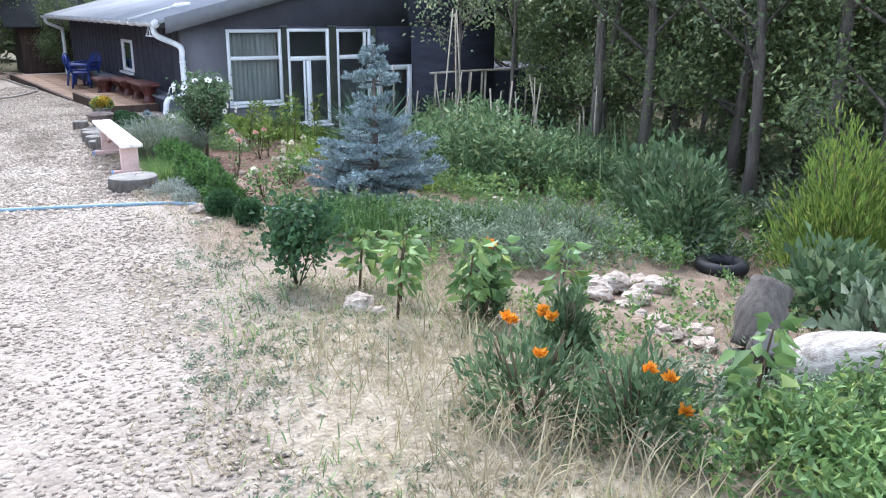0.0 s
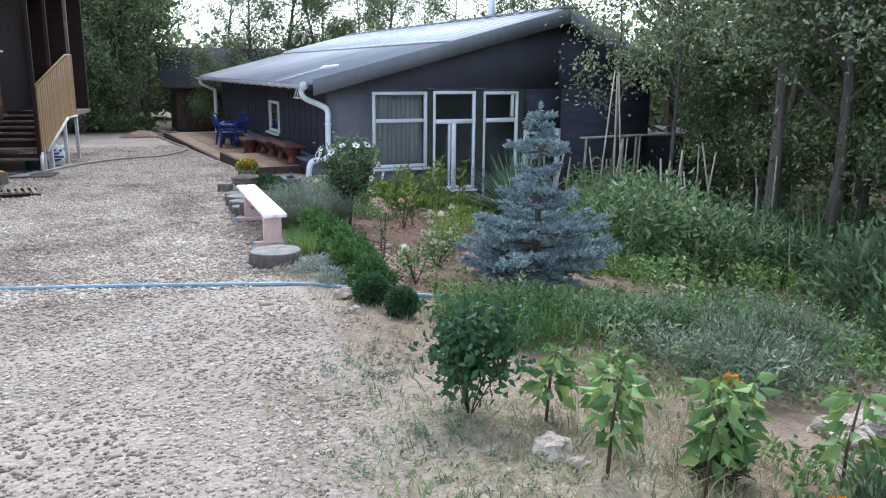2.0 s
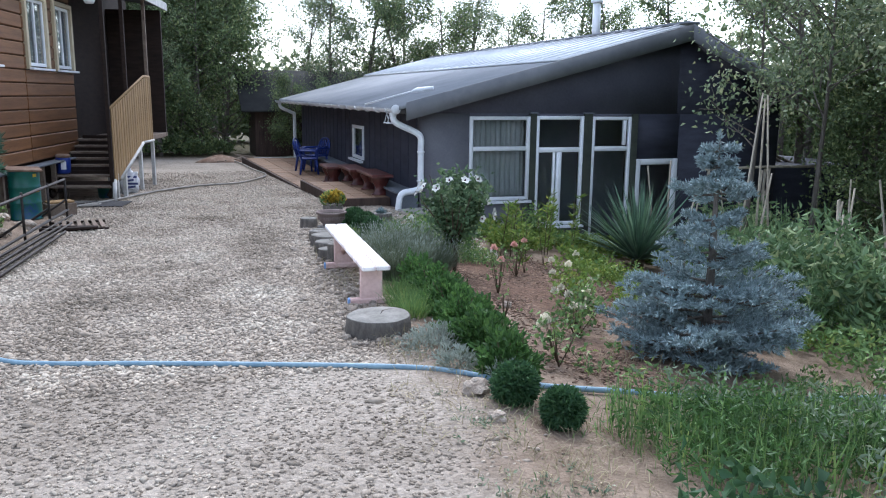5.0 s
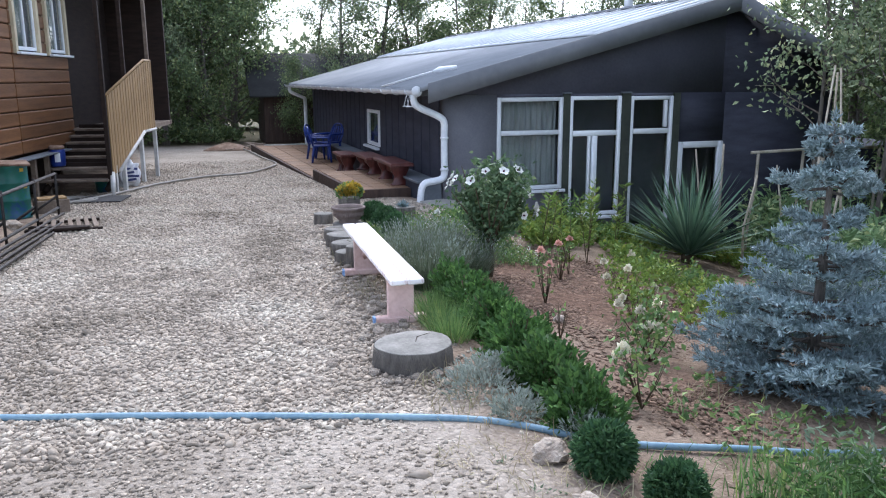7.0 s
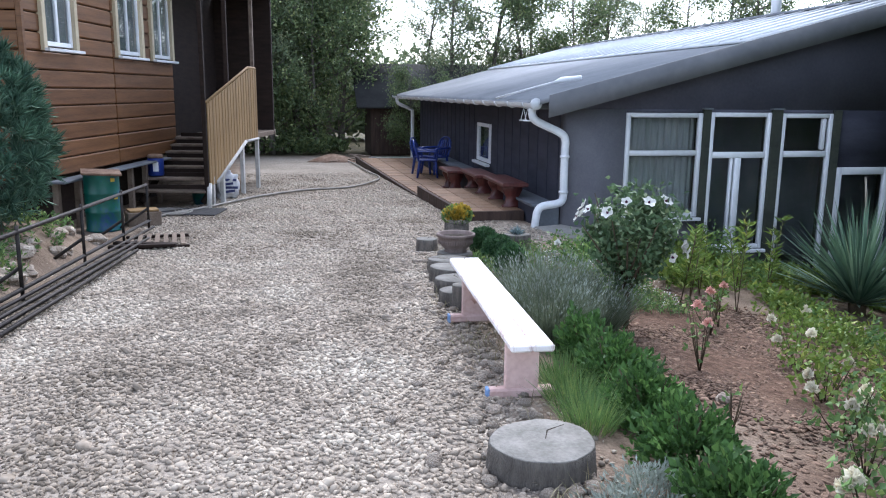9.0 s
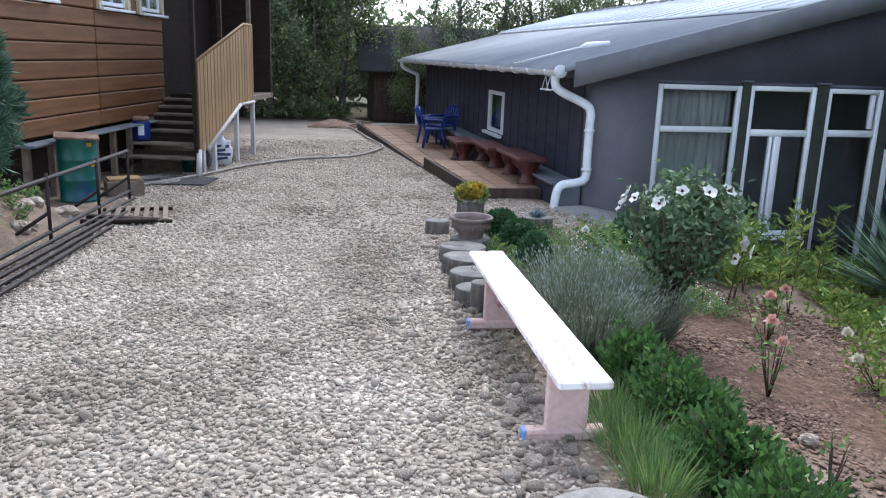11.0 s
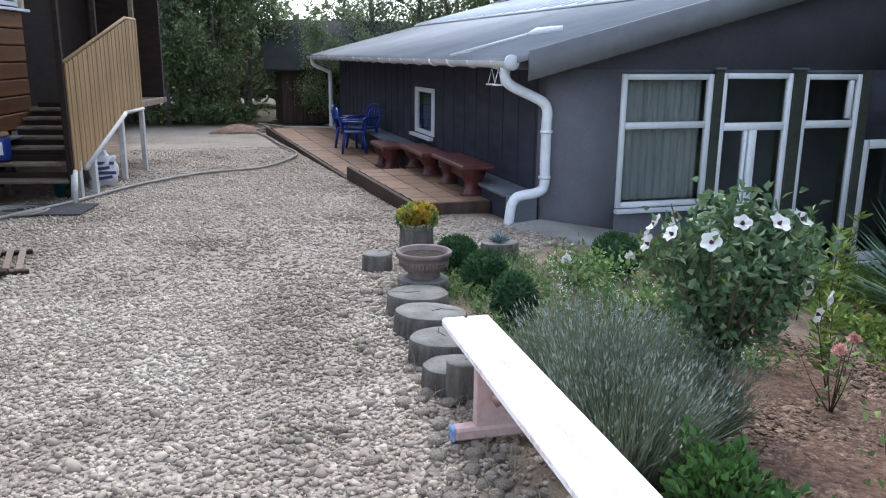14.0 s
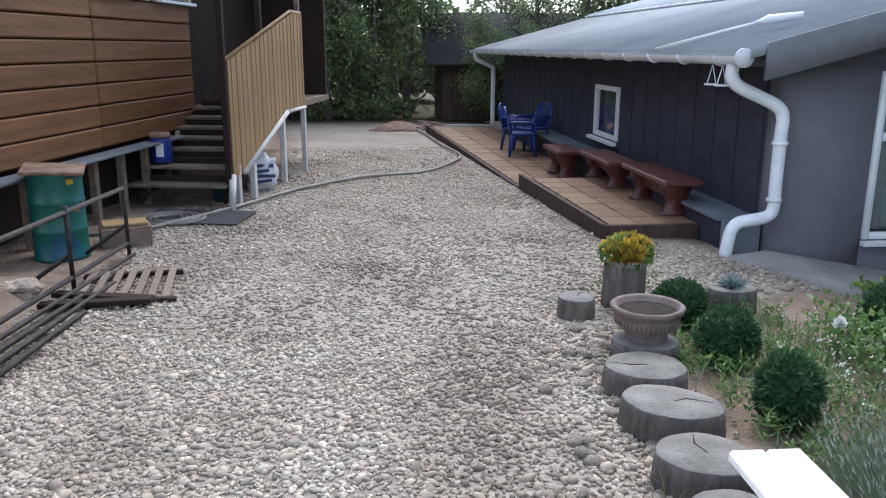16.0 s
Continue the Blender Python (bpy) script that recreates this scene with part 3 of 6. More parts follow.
# windows
def window(name, x0, x1, z0, z1, bars, label, fw=0.065, curtain=None):
    w = thing(name, label, "window", (x0, HY - 0.02, z0), kind="structure")
    W, H = x1 - x0, z1 - z0
    pieces = []
    for a, b, c, d in [(0, fw, 0, H), (W - fw, W, 0, H), (fw, W - fw, H - fw, H), (fw, W - fw, 0, fw)] + bars:
        bm = box(b - a, 0.07, d - c, 0.008)
        for v in bm.verts:
            v.co += Vector(((a + b) / 2, 0.02, c))
        bm.verts.ensure_lookup_table()
        bmesh.ops.triangulate(bm, faces=bm.faces[:])
        pieces.append(([tuple(v.co) for v in bm.verts], [[v.index for v in f.verts] for f in bm.faces]))
        bm.free()
    part("window_frame", join(*pieces), M_WHITE, w, "white plastic frame")
    g = slab("pane", fw, W - fw, 0.025, 0.031, fw, H - fw, M_GLASS, w, "clear glass", bev=0)
    g.visible_shadow = False
    slab("window_sill", -0.03, W + 0.03, -0.1, -0.02, -0.05, -0.005, M_WHITE, w, "white metal sill")
    if curtain:
        V, F = [], []
        n = 60
        for i in range(n + 1):
            x = fw + (W - 2 * fw) * i / n
            yy = 0.16 + 0.025 * math.sin(i * 1.1) + 0.01 * math.sin(i * 2.7)
            V += [(x, yy, fw), (x, yy, H - fw)]
        for i in range(n):
            F += [(2 * i, 2 * i + 2, 2 * i + 3), (2 * i, 2 * i + 3, 2 * i + 1)]
        part("curtain", (V, F), curtain, w, "thin grey curtain", smooth=True)
    return w


def bar(a, b, c, d):
    return (a, b, c, d)


W1, H1 = 1.17, 1.51
window("window_1", 5.28, 6.45, -0.2, 1.31, [bar(0.065, W1 - 0.065, 0.9, 0.975)], "white-framed two-light window with a grey curtain", curtain=M_CURTAIN)
window("window_2", 6.57, 7.54, -0.7, 1.32, [bar(0.065, 0.905, 1.36, 1.45), bar(0.43, 0.53, 0.065, 1.36), bar(0.36, 0.4, 0.065, 1.36)], "white-framed glazed door with a fanlight above")
window("window_3", 7.71, 8.55, -1.19, 1.31, [bar(0.065, 0.775, 1.86, 1.95), bar(0.67, 0.73, 1.97, 2.43)], "tall white-framed window with a tilted top light")
window("window_4", 8.68, 9.62, -1.05, 0.51, [], "low dark window in a wide white frame", fw=0.11)

sw = thing("window_5", "small white-framed window in the dark side wall", "window", (HX - 0.03, SW[0], SW[2]), kind="structure")
SL, SH = SW[1] - SW[0], SW[3] - SW[2]
for nm, y0, y1, z0, z1 in (("jamb", 0, 0.1, 0, SH), ("jamb", SL - 0.1, SL, 0, SH), ("head", 0.1, SL - 0.1, SH - 0.07, SH), ("rail", 0.1, SL - 0.1, 0, 0.07)):
    slab(nm, 0, 0.07, y0, y1, z0, z1, M_WHITE, sw)
pg = slab("pane", 0.03, 0.036, 0.1, SL - 0.1, 0.07, SH - 0.07, M_GLASS, sw, "clear glass", bev=0)
pg.visible_shadow = False
slab("blind", 0.14, 0.15, 0.1, SL - 0.1, 0.07, SH - 0.07, M_LEDGE, sw, "pale drawn blind", bev=0)
slab("window_sill", -0.09, -0.005, -0.05, SL + 0.05, -0.06, -0.01, M_WHITE, sw, "white sill")

# gutter, downpipes
gut = thing("gutter", "white half-round metal gutter along the eave", "gutter", (0, 0, 0))
V, F = [], []
gyy = (16.0, 31.65)
for r in (0.075, 0.068):
    for y in gyy:
        for k in range(9):
            t = math.pi + math.pi * k / 8
            V.append((3.85 + r * math.cos(t), y, 1.44 + r * math.sin(t)))
for s in (0, 18):
    for k in range(8):
        a = s + k
        F += [(a, a + 1, a + 10), (a, a + 10, a + 9)]
part("trough", (V, F), M_GUTTER, gut, smooth=True)
part("end_cap", lathe([(0.08, -0.012), (0.08, 0.012)], 18), M_GUTTER, gut, m=pose(3.85, 15.995, 1.425, 90))
for k in range(20):
    part("bracket", tube([(3.85 + 0.083 * math.cos(math.pi + math.pi * j / 6), 16.4 + 0.8 * k, 1.44 + 0.083 * math.sin(math.pi + math.pi * j / 6)) for j in range(7)], 0.012, 5), M_GUTTER, gut)
for y, lowz, kick in ((16.22, -0.32, True), (31.2, -0.6, False)):
    dp = thing("downpipe", "white round metal downpipe with bends", "downpipe", (0, 0, 0), group="downpipes")
    x1 = HX - 0.04
    pts = [(3.87, y, 1.37), (3.87, y, 1.27), (3.95, y, 1.18), (x1 - 0.08, y, 1.03), (x1, y, 0.93)]
    if kick:
        pts += [(x1, y, 0.75), (x1, y, 0.35), (x1, y, 0.12), (x1 - 0.07, y, 0.04), (4.06, y, 0.0), (3.99, y, -0.07), (3.97, y, -0.16), (3.95, y, lowz)]
    else:
        pts += [(x1, y, 0.2), (x1, y, lowz)]
    part("pipe", tube(smooth_path(pts, 4), 0.056, 12), M_GUTTER, dp, smooth=True)
    for z in ((0.7, 0.2) if kick else (0.6, 0.0)):
        part("pipe_clip", lathe([(0.068, -0.015), (0.068, 0.015)], 14), M_GUTTER, dp, m=pose(x1, y, z))

chim = thing("chimney_pipe", "thin metal stove pipe on the roof ridge", "chimney", (9.55, 19.6, RZ))
part("flue", lathe([(0.09, -0.1), (0.09, 0.75)], 14), M_SEAM, chim, smooth=False)
part("cowl", lathe([(0.14, 0.78), (0.14, 0.82), (0.02, 0.92)], 14), M_SEAM, chim)

lampole = thing("roof_lamp", "white pole lamp lying out over the eave", "lamp", (0, 0, 0))
part("arm", tube([(3.7, 17.6, 1.49), (4.2, 17.15, 1.66), (4.45, 16.95, 1.74)], 0.018, 8), M_GUTTER, lampole)
part("head", tube([(4.42, 16.97, 1.73), (4.5, 16.9, 1.76), (4.75, 16.75, 1.8)], [0.02, 0.045, 0.03], 10), M_GUTTER, lampole, "flat white lamp head")

# hanging wire lamps under the eave
for k, y in enumerate((16.55, 16.35)):
    hl = thing("hanging_wire_holder", "white wire holder hanging under the eave", "holder", (3.84, y, 1.19), group="wire holders")
    for j in range(4):
        a = 2 * math.pi * j / 4 + 0.4
        part("wire", tube([(0, 0, 0.17), (0.055 * math.cos(a), 0.055 * math.sin(a), 0)], 0.004, 5), M_GUTTER, hl)
    part("ring", tube([(0.055 * math.cos(t), 0.055 * math.sin(t), 0) for t in np.linspace(0, 6.3, 17)], 0.009, 5), M_GUTTER, hl)

# ledge along the wall
led = thing("wall_ledge", "low blue-grey ledge along the house wall", "ledge", (0, 0, 0))
slab("top", 3.98, HX - 0.015, 16.5, 25.0, -0.05, -0.01, M_LEDGE, led)
slab("front", 4.02, 4.1, 16.52, 25.0, -0.6, -0.05, M_NAVY, led)
slab("end", 4.02, HX - 0.015, 16.44, 16.5, -0.5, -0.03, M_LEDGE, led)

# ---- deck ----
deck = thing("front_deck", "brown timber deck raised above the gravel", "deck", (0, 0, 0), kind="structure")
back = thing("back_deck", "lower brown timber deck along the house", "deck", (0, 0, 0), kind="structure")


def deck_left(y):
    return 3.06 - (y - 17.08) * 0.052


def lay_deck(parent, y0, y1, top, step):
    rows = int((y1 - y0) / step)
    for k in range(rows):
        ya = y0 + k * step
        xa = deck_left(ya) + 0.05
        cuts = np.linspace(xa, 4.01, 4)
        for a, b in zip(cuts[:-1], cuts[1:]):
            part("deck_board", box(b - a - 0.012, step - 0.012, 0.04, 0.004), M_DECK, parent, m=pose((a + b) / 2, ya + step / 2, top - 0.04 + random.uniform(-0.003, 0.003), 0, 0, random.uniform(-0.3, 0.3)))
    for k in range(6):
        a, b = y0 + (y1 - y0) * k / 6, y0 + (y1 - y0) * (k + 1) / 6
        ang = math.degrees(math.atan(0.052))
        part("edge_beam", box(0.06, (b - a) * 1.0, 0.24, 0.006), M_SHEDWALL, parent, m=pose(deck_left((a + b) / 2), (a + b) / 2, top - 0.23, 0, 0, ang))


lay_deck(deck, 16.98, 20.2, -0.17, 0.36)
slab("edge_beam", 3.05, 4.0, 16.92, 16.975, -0.42, -0.165, M_SHEDWALL, deck, "dark edge beam")
lay_deck(back, 20.28, 29.4, -0.36, 0.38)


# ---- benches on the deck ----
def red_bench(y0, y1, x0, x1, top, base, label):
    b = thing("red_bench", label, "bench", (x0, y0, base), group="benches on the deck")
    L, W, H = y1 - y0, x1 - x0, top - base
    part("seat", box(W, L, 0.06, 0.015), M_REDWOOD, b, m=pose(W / 2, L / 2, H - 0.06))
    for y in (0.22, L - 0.22):
        prof = [(0.0, 0.15), (0.07, 0.165), (0.1, 0.12), (0.45, 0.085), (0.62, 0.12), (0.85, 0.16), (1.0, 0.15)]
        V, F = [], []
        for z, w in prof:
            for yy in (-0.04, 0.04):
                V += [(W / 2 - w, y + yy, z * (H - 0.062)), (W / 2 + w, y + yy, z * (H - 0.062))]
        for i in range(len(prof) - 1):
            a = 4 * i
            for u, v in ((0, 1), (1, 3), (3, 2), (2, 0)):
                F += [(a + u, a + v, a + 4 + v), (a + u, a + 4 + v, a + 4 + u)]
        part("leg", (V, F), M_REDWOOD, b, "carved plank leg")
    part("stretcher", box(0.04, L - 0.52, 0.11, 0.008), M_REDWOOD, b, m=pose(W / 2, L / 2, H * 0.42))
    return b


red_bench(17.15, 18.5, 3.72, 4.13, 0.22, -0.17, "dark red varnished wooden bench with carved legs")
red_bench(18.85, 20.15, 3.68, 4.08, 0.17, -0.17, "long dark red wooden bench with carved legs")
red_bench(20.75, 21.75, 3.55, 3.95, 0.06, -0.36, "short dark red wooden stool bench")


def plastic_chair(x, y, z, rz):
    c = thing("plastic_chair", "blue moulded plastic armchair on the deck", "chair", (x, y, z), rz, group="blue chairs")
    part("seat", box(0.46, 0.44, 0.035, 0.012), M_BLUE, c, m=pose(0, 0, 0.38))
    for sx in (-1, 1):
        for sy in (-1, 1):
            part("leg", tube([(0.24 * sx, 0.23 * sy, 0), (0.2 * sx, 0.18 * sy, 0.38)], [0.025, 0.035], 6), M_BLUE, c)
        part("armrest", tube(smooth_path([(0.24 * sx, -0.2, 0.38), (0.26 * sx, -0.2, 0.58), (0.25 * sx, 0.05, 0.6), (0.22 * sx, 0.24, 0.6)], 4), 0.024, 6), M_BLUE, c)
    for k in range(6):
        x0 = -0.19 + 0.076 * k
        part("back_slat", tube([(x0, 0.2, 0.4), (x0 * 1.05, 0.27, 0.62), (x0 * 0.95, 0.32, 0.8 - abs(x0) * 0.3)], 0.02, 6), M_BLUE, c)
    part("back_rim", tube(smooth_path([(-0.21, 0.2, 0.4), (-0.22, 0.28, 0.65), (-0.12, 0.32, 0.81), (0, 0.33, 0.84), (0.12, 0.32, 0.81), (0.22, 0.28, 0.65), (0.21, 0.2, 0.4)], 4), 0.022, 6), M_BLUE, c)


plastic_chair(3.62, 23.6, -0.36, 80)
plastic_chair(3.7, 24.5, -0.36, 60)
plastic_chair(3.85, 23.9, -0.31, -60)

slabs = thing("concrete_apron", "pale concrete apron sloping along the house wall", "pavement", (0, 0, 0), kind="structure")
V = [(3.9, 16.05, -0.26), (4.35, 16.25, -0.27), (6.2, 16.25, -0.62), (5.9, 15.35, -0.66), (4.7, 15.2, -0.42), (3.9, 16.05, -0.5), (4.35, 16.25, -0.6), (6.2, 16.25, -1.2), (5.9, 15.35, -1.2), (4.7, 15.2, -0.8)]
F = [(0, 4, 1), (4, 3, 1), (3, 2, 1), (0, 5, 4), (5, 9, 4), (4, 9, 3), (9, 8, 3), (3, 8, 2), (8, 7, 2)]
part("apron_slab", (V, F), M_CONC, slabs)

# ---- brown house ----
HB = thing("brown_house", "raised brown timber house with porch and steps", "house", (-0.79, 19.06, 0), -11)
# local x: away from the wall to the drive, local y: along the wall
WV = -1.15
WIN = [(-2.74, -1.95), (-0.5, 0.42), (0.95, 1.85)]
WZ0, WZ1 = 2.1, 3.27
BH = 0.228
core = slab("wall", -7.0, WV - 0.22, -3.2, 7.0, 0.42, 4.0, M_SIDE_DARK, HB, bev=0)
# porch walls: the shade of the recess is put into their brown
slab("porch_end_wall", WV - 0.1, 0.0, 5.0, 5.1, 0.6, 3.6, M_SIDE_DARK, HB, "brown porch end wall darkened for the recess's shade")
slab("porch_wall", WV - 0.2, WV - 0.1, 1.96, 7.0, 0.42, 4.0, M_SIDE_DARK, HB, "brown porch wall darkened for the recess's shade")
for k in range(16):
    z = 0.44 + k * BH
    spans = [(-3.2, -0.67), (-0.66, 1.95)]
    out = []
    for a, b in spans:
        segs = [(a, b)]
        for w0, w1 in WIN:
            if z + BH > WZ0 and z < WZ1:
                nxt = []
                for p0, p1 in segs:
                    if w1 <= p0 or w0 >= p1:
                        nxt.append((p0, p1))
                    else:
                        if w0 - p0 > 0.02:
                            nxt.append((p0, w0))
                        if p1 - w1 > 0.02:
                            nxt.append((w1, p1))
                segs = nxt
        out += segs
    for a, b in out:
        part("plank", box(0.05, b - a - 0.008, BH - 0.014, 0.016), M_SIDING, HB, m=pose(WV - 0.025, (a + b) / 2, z))
    part("plank", box(3.6, 0.05, BH - 0.014, 0.016), M_SIDING, HB, m=pose(WV - 1.85, -3.225, z)) if not 1.95 < z < 3.3 else None
    if 1.95 < z < 3.3:
        part("plank", box(0.26, 0.05, BH - 0.014, 0.016), M_SIDING, HB, m=pose(WV - 0.18, -3.225, z))
        part("plank", box(2.0, 0.05, BH - 0.014, 0.016), M_SIDING, HB, m=pose(WV - 2.55, -3.225, z))
slab("backing", WV - 0.21, WV - 0.052, -3.19, 1.95, 0.42, WZ0, M_SIDE_DARK, HB, bev=0)
slab("backing", WV - 0.21, WV - 0.052, -3.19, 1.95, WZ1, 4.0, M_SIDE_DARK, HB, bev=0)
slab("corner_board", WV - 0.05, WV + 0.015, -3.27, -3.2, 0.42, 4.0, M_SIDING, HB)


def brown_window(i, x, y, z, w, h, rz, infill, lab):
    win = thing("window_%d" % i, lab, "window", (0, 0, 0), kind="structure")
    win.matrix_world = HB.matrix_world @ pose(x, y, z, 0, 0, rz)
    for nm, a, b, c, d in (("trim", -0.09, 0.0, -0.06, h + 0.08), ("trim", w, w + 0.09, -0.06, h + 0.08), ("trim", 0, w, h, h + 0.08)):
        slab(nm, a, b, -0.05, 0.03, c, d, M_CREAM, win, "cream wooden trim")
    for nm, a, b, c, d in (("frame_bar", 0, 0.06, 0, h), ("frame_bar", w - 0.06, w, 0, h), ("frame_bar", 0.06, w - 0.06, h - 0.06, h), ("frame_bar", 0.06, w - 0.06, 0, 0.06), ("frame_bar", w * 0.5 - 0.03, w * 0.5 + 0.03, 0.06, h - 0.06)):
        slab(nm, a, b, 0.0, 0.06, c, d, M_WHITE, win, "white plastic bar")
    gl = slab("pane", 0.06, w - 0.06, 0.02, 0.026, 0.06, h - 0.06, M_GLASS, win, "clear glass", bev=0)
    gl.visible_shadow = False
    # sheet behind the pane: the green blind, elsewhere a colour for the glass's reflection
    slab("blind", 0.05, w - 0.05, 0.034, 0.042, 0.05, h - 0.05, infill, win, bev=0)
    slab("window_sill", -0.1, w + 0.1, -0.12, -0.051, -0.07, -0.03, M_WHITE, win, "white sill")


for i, (a, b) in enumerate(WIN):
    # grey-blue infill put in for reflections in the glass, no blind drawn here
    brown_window(6 + i, WV, a, WZ0, b - a, WZ1 - WZ0, 90, M_LEDGE, "white window with cream trim in brown siding")
brown_window(9, WV - 1.45, -3.25, 2.0, 1.0, 1.25, 0, M_GREENSHADE, "window with drawn green blind and cream trim")

slab("plinth_ledge", WV + 0.0, WV + 0.24, -3.0, 0.95, 0.37, 0.4, M_LEDGE, HB, "grey metal drip ledge")
# near-black sheet put in as the shade under the raised floor
slab("plinth", WV - 0.5, WV - 0.35, -3.2, 2.0, -0.5, 0.42, M_SIDE_DARK, HB, "dark sheet put in for the shade under the floor", bev=0)
for k in range(7):
    slab("plinth_post", WV + 0.02, WV + 0.1, -2.9 + 0.6 * k, -2.82 + 0.6 * k, -0.45, 0.37, M_STEP, HB)

# stairs
NST = 8
for k in range(NST):
    u, z = -0.1 + 0.27 * k, -0.06 + 0.109 * k
    if k < 2:
        z = (-0.06, 0.12)[k]
    part("stair_tread", box(1.1 if k else 1.22, 0.29, 0.04, 0.008), M_STEP, HB, m=pose(-0.58 - (0.06 if k == 0 else 0), u + 0.14, z - 0.04))
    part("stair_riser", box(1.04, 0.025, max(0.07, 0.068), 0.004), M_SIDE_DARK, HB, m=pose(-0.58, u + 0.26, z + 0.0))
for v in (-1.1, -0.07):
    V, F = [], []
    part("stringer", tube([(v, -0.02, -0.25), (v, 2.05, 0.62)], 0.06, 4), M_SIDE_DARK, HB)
slab("porch_floor", WV - 0.1, 0.0, 2.05, 5.2, 0.6, 0.7, M_STEP, HB)
# slatted rail panel
for k in range(36):
    u = 0.02 + k * 0.0925
    top = 1.36 + 0.62 * min(u / 2.75, 1.0)
    bot = 0.0 + 0.02 if u < 0.35 else 0.62 if u > 2.3 else 0.05 + 0.57 * (u - 0.35) / 1.95
    part("rail_slat", box(0.02, 0.086, top - bot, 0.004), M_SLAT, HB, m=pose(0.03 + 0.006 * (k % 2), u + 0.045, bot))
part("panel_trim", tube([(0.05, 0.35, 0.03), (0.05, 2.32, 0.6)], 0.04, 4), M_GREYWOOD, HB, "white painted trim")
part("panel_trim", tube([(0.05, 2.32, 0.6), (0.05, 3.35, 0.6)], 0.03, 4), M_GREYWOOD, HB, "white painted trim")
part("top_rail", tube([(0.02, 0.0, 1.37), (0.02, 2.75, 2.0), (0.02, 3.35, 2.0)], 0.03, 4), M_SLAT, HB)
for u, a in ((0.0, -0.1), (1.4, 0.3), (3.3, 0.6)):
    slab("porch_post", -0.05, 0.02, u - 0.035, u + 0.035, a, 3.66, M_SIDE_DARK if u < 3 else M_STEP, HB, "slim timber porch post")
for u, v in ((0.22, 0.0), (0.75, 0.02), (2.2, 0.0), (3.3, 0.02), (3.1, -0.9)):
    top = 0.6 if u > 2 else 0.15
    slab("support_post", v - 0.03, v + 0.04, u - 0.05, u + 0.05, -0.55, top, M_GREYWOOD, HB, "white painted support post")
part("foot_brace", tube([(0.05, -0.16, -0.36), (0.02, 0.02, 0.05)], 0.045, 4), M_GREYWOOD, HB, "white painted brace")
# porch roof
V = [(-7.6, 0.4, 4.9), (0.12, 0.4, 3.66), (0.12, 5.1, 3.66), (-7.6, 5.1, 4.9)]
part("porch_roof", ([(x, y, z + dz) for dz in (0, 0.1) for x, y, z in V], [(0, 2, 1), (0, 3, 2), (4, 5, 6), (4, 6, 7), (0, 1, 5), (0, 5, 4), (1, 2, 6), (1, 6, 5), (2, 3, 7), (2, 7, 6)]), M_SHEDROOF, HB, "corrugated grey porch roof")
V = [(-7.6, -3.7, 4.95), (-0.8, -3.7, 4.0), (-0.8, 0.4, 4.0), (-7.6, 0.4, 4.95)]
part("roof", ([(x, y, z + dz) for dz in (0, 0.1) for x, y, z in V], [(0, 2, 1), (0, 3, 2), (4, 5, 6), (4, 6, 7), (0, 1, 5), (0, 5, 4), (1, 2, 6), (1, 6, 5), (2, 3, 7), (2, 7, 6)]), M_SHEDROOF, HB, "corrugated grey roof")
slab("fascia", 0.125, 0.15, 0.4, 5.1, 3.6, 3.78, M_GREYWOOD, HB, "pale eave board")
part("porch_lamp", lathe([(0.07, 0), (0.1, 0.05), (0.05, 0.14)], 14), M_GUTTER, HB, "white porch lamp", m=pose(-0.15, -0.2, 3.2))

# ---- shed at the far end ----
shed = thing("far_shed", "old dark timber shed with a sheet roof", "shed", (3.2, 33.2, -0.62))
slab("wall", 0, 4.2, 0, 2.4, 0, 1.75, M_SHEDWALL, shed)
for k in range(13):
    slab("board", 0.02 + 0.32 * k, 0.3 + 0.32 * k, -0.03, -0.002, 0.05, 1.7, M_SHEDWALL, shed)
part("roof", ([(-0.5, -0.5, 1.7), (4.6, -0.5, 1.7), (4.6, 2.4, 3.2), (-0.5, 2.4, 3.2), (-0.5, -0.5, 1.62), (4.6, -0.5, 1.62), (4.6, 2.4, 3.1), (-0.5, 2.4, 3.1)],
              [(0, 1, 2), (0, 2, 3), (4, 6, 5), (4, 7, 6), (0, 4, 5), (0, 5, 1), (3, 7, 4), (3, 4, 0), (1, 5, 6), (1, 6, 2)]), M_SHEDROOF, shed)
slab("sill_board", -0.3, 2.2, -2.6, -2.5, 0.02, 0.16, M_GREYWOOD, shed)


# ---- white bench ----
bench = thing("garden_bench", "worn white-painted plank bench on pink legs", "bench", (1.965, 10.72, gzf(1.95, 10.7)), -2.6)
for sx in (-1, 1):
    part("seat_plank", box(0.123, 2.36, 0.045, 0.01), M_BENCH, bench, m=pose(0.063 * sx, 0, 0.365))
for y in (-0.92, 0.66):
    part("leg", box(0.2, 0.05, 0.32, 0.006), M_BENCHLEG, bench, m=pose(0, y, 0.045))
    foot = part("foot", box(0.4, 0.08, 0.06, 0.012), M_BENCHLEG, bench, m=pose(0, y, 0.01))
    part("painted_end", box(0.02, 0.072, 0.062, 0.006), M_BLUEPAINT, foot, "blue paint on the foot's end", m=pose(-0.2, 0, -0.001))
    part("brace", tube([(0, y, 0.18), (0, y + (0.3 if y < 0 else -0.3), 0.36)], 0.035, 4), M_BENCHLEG, bench)


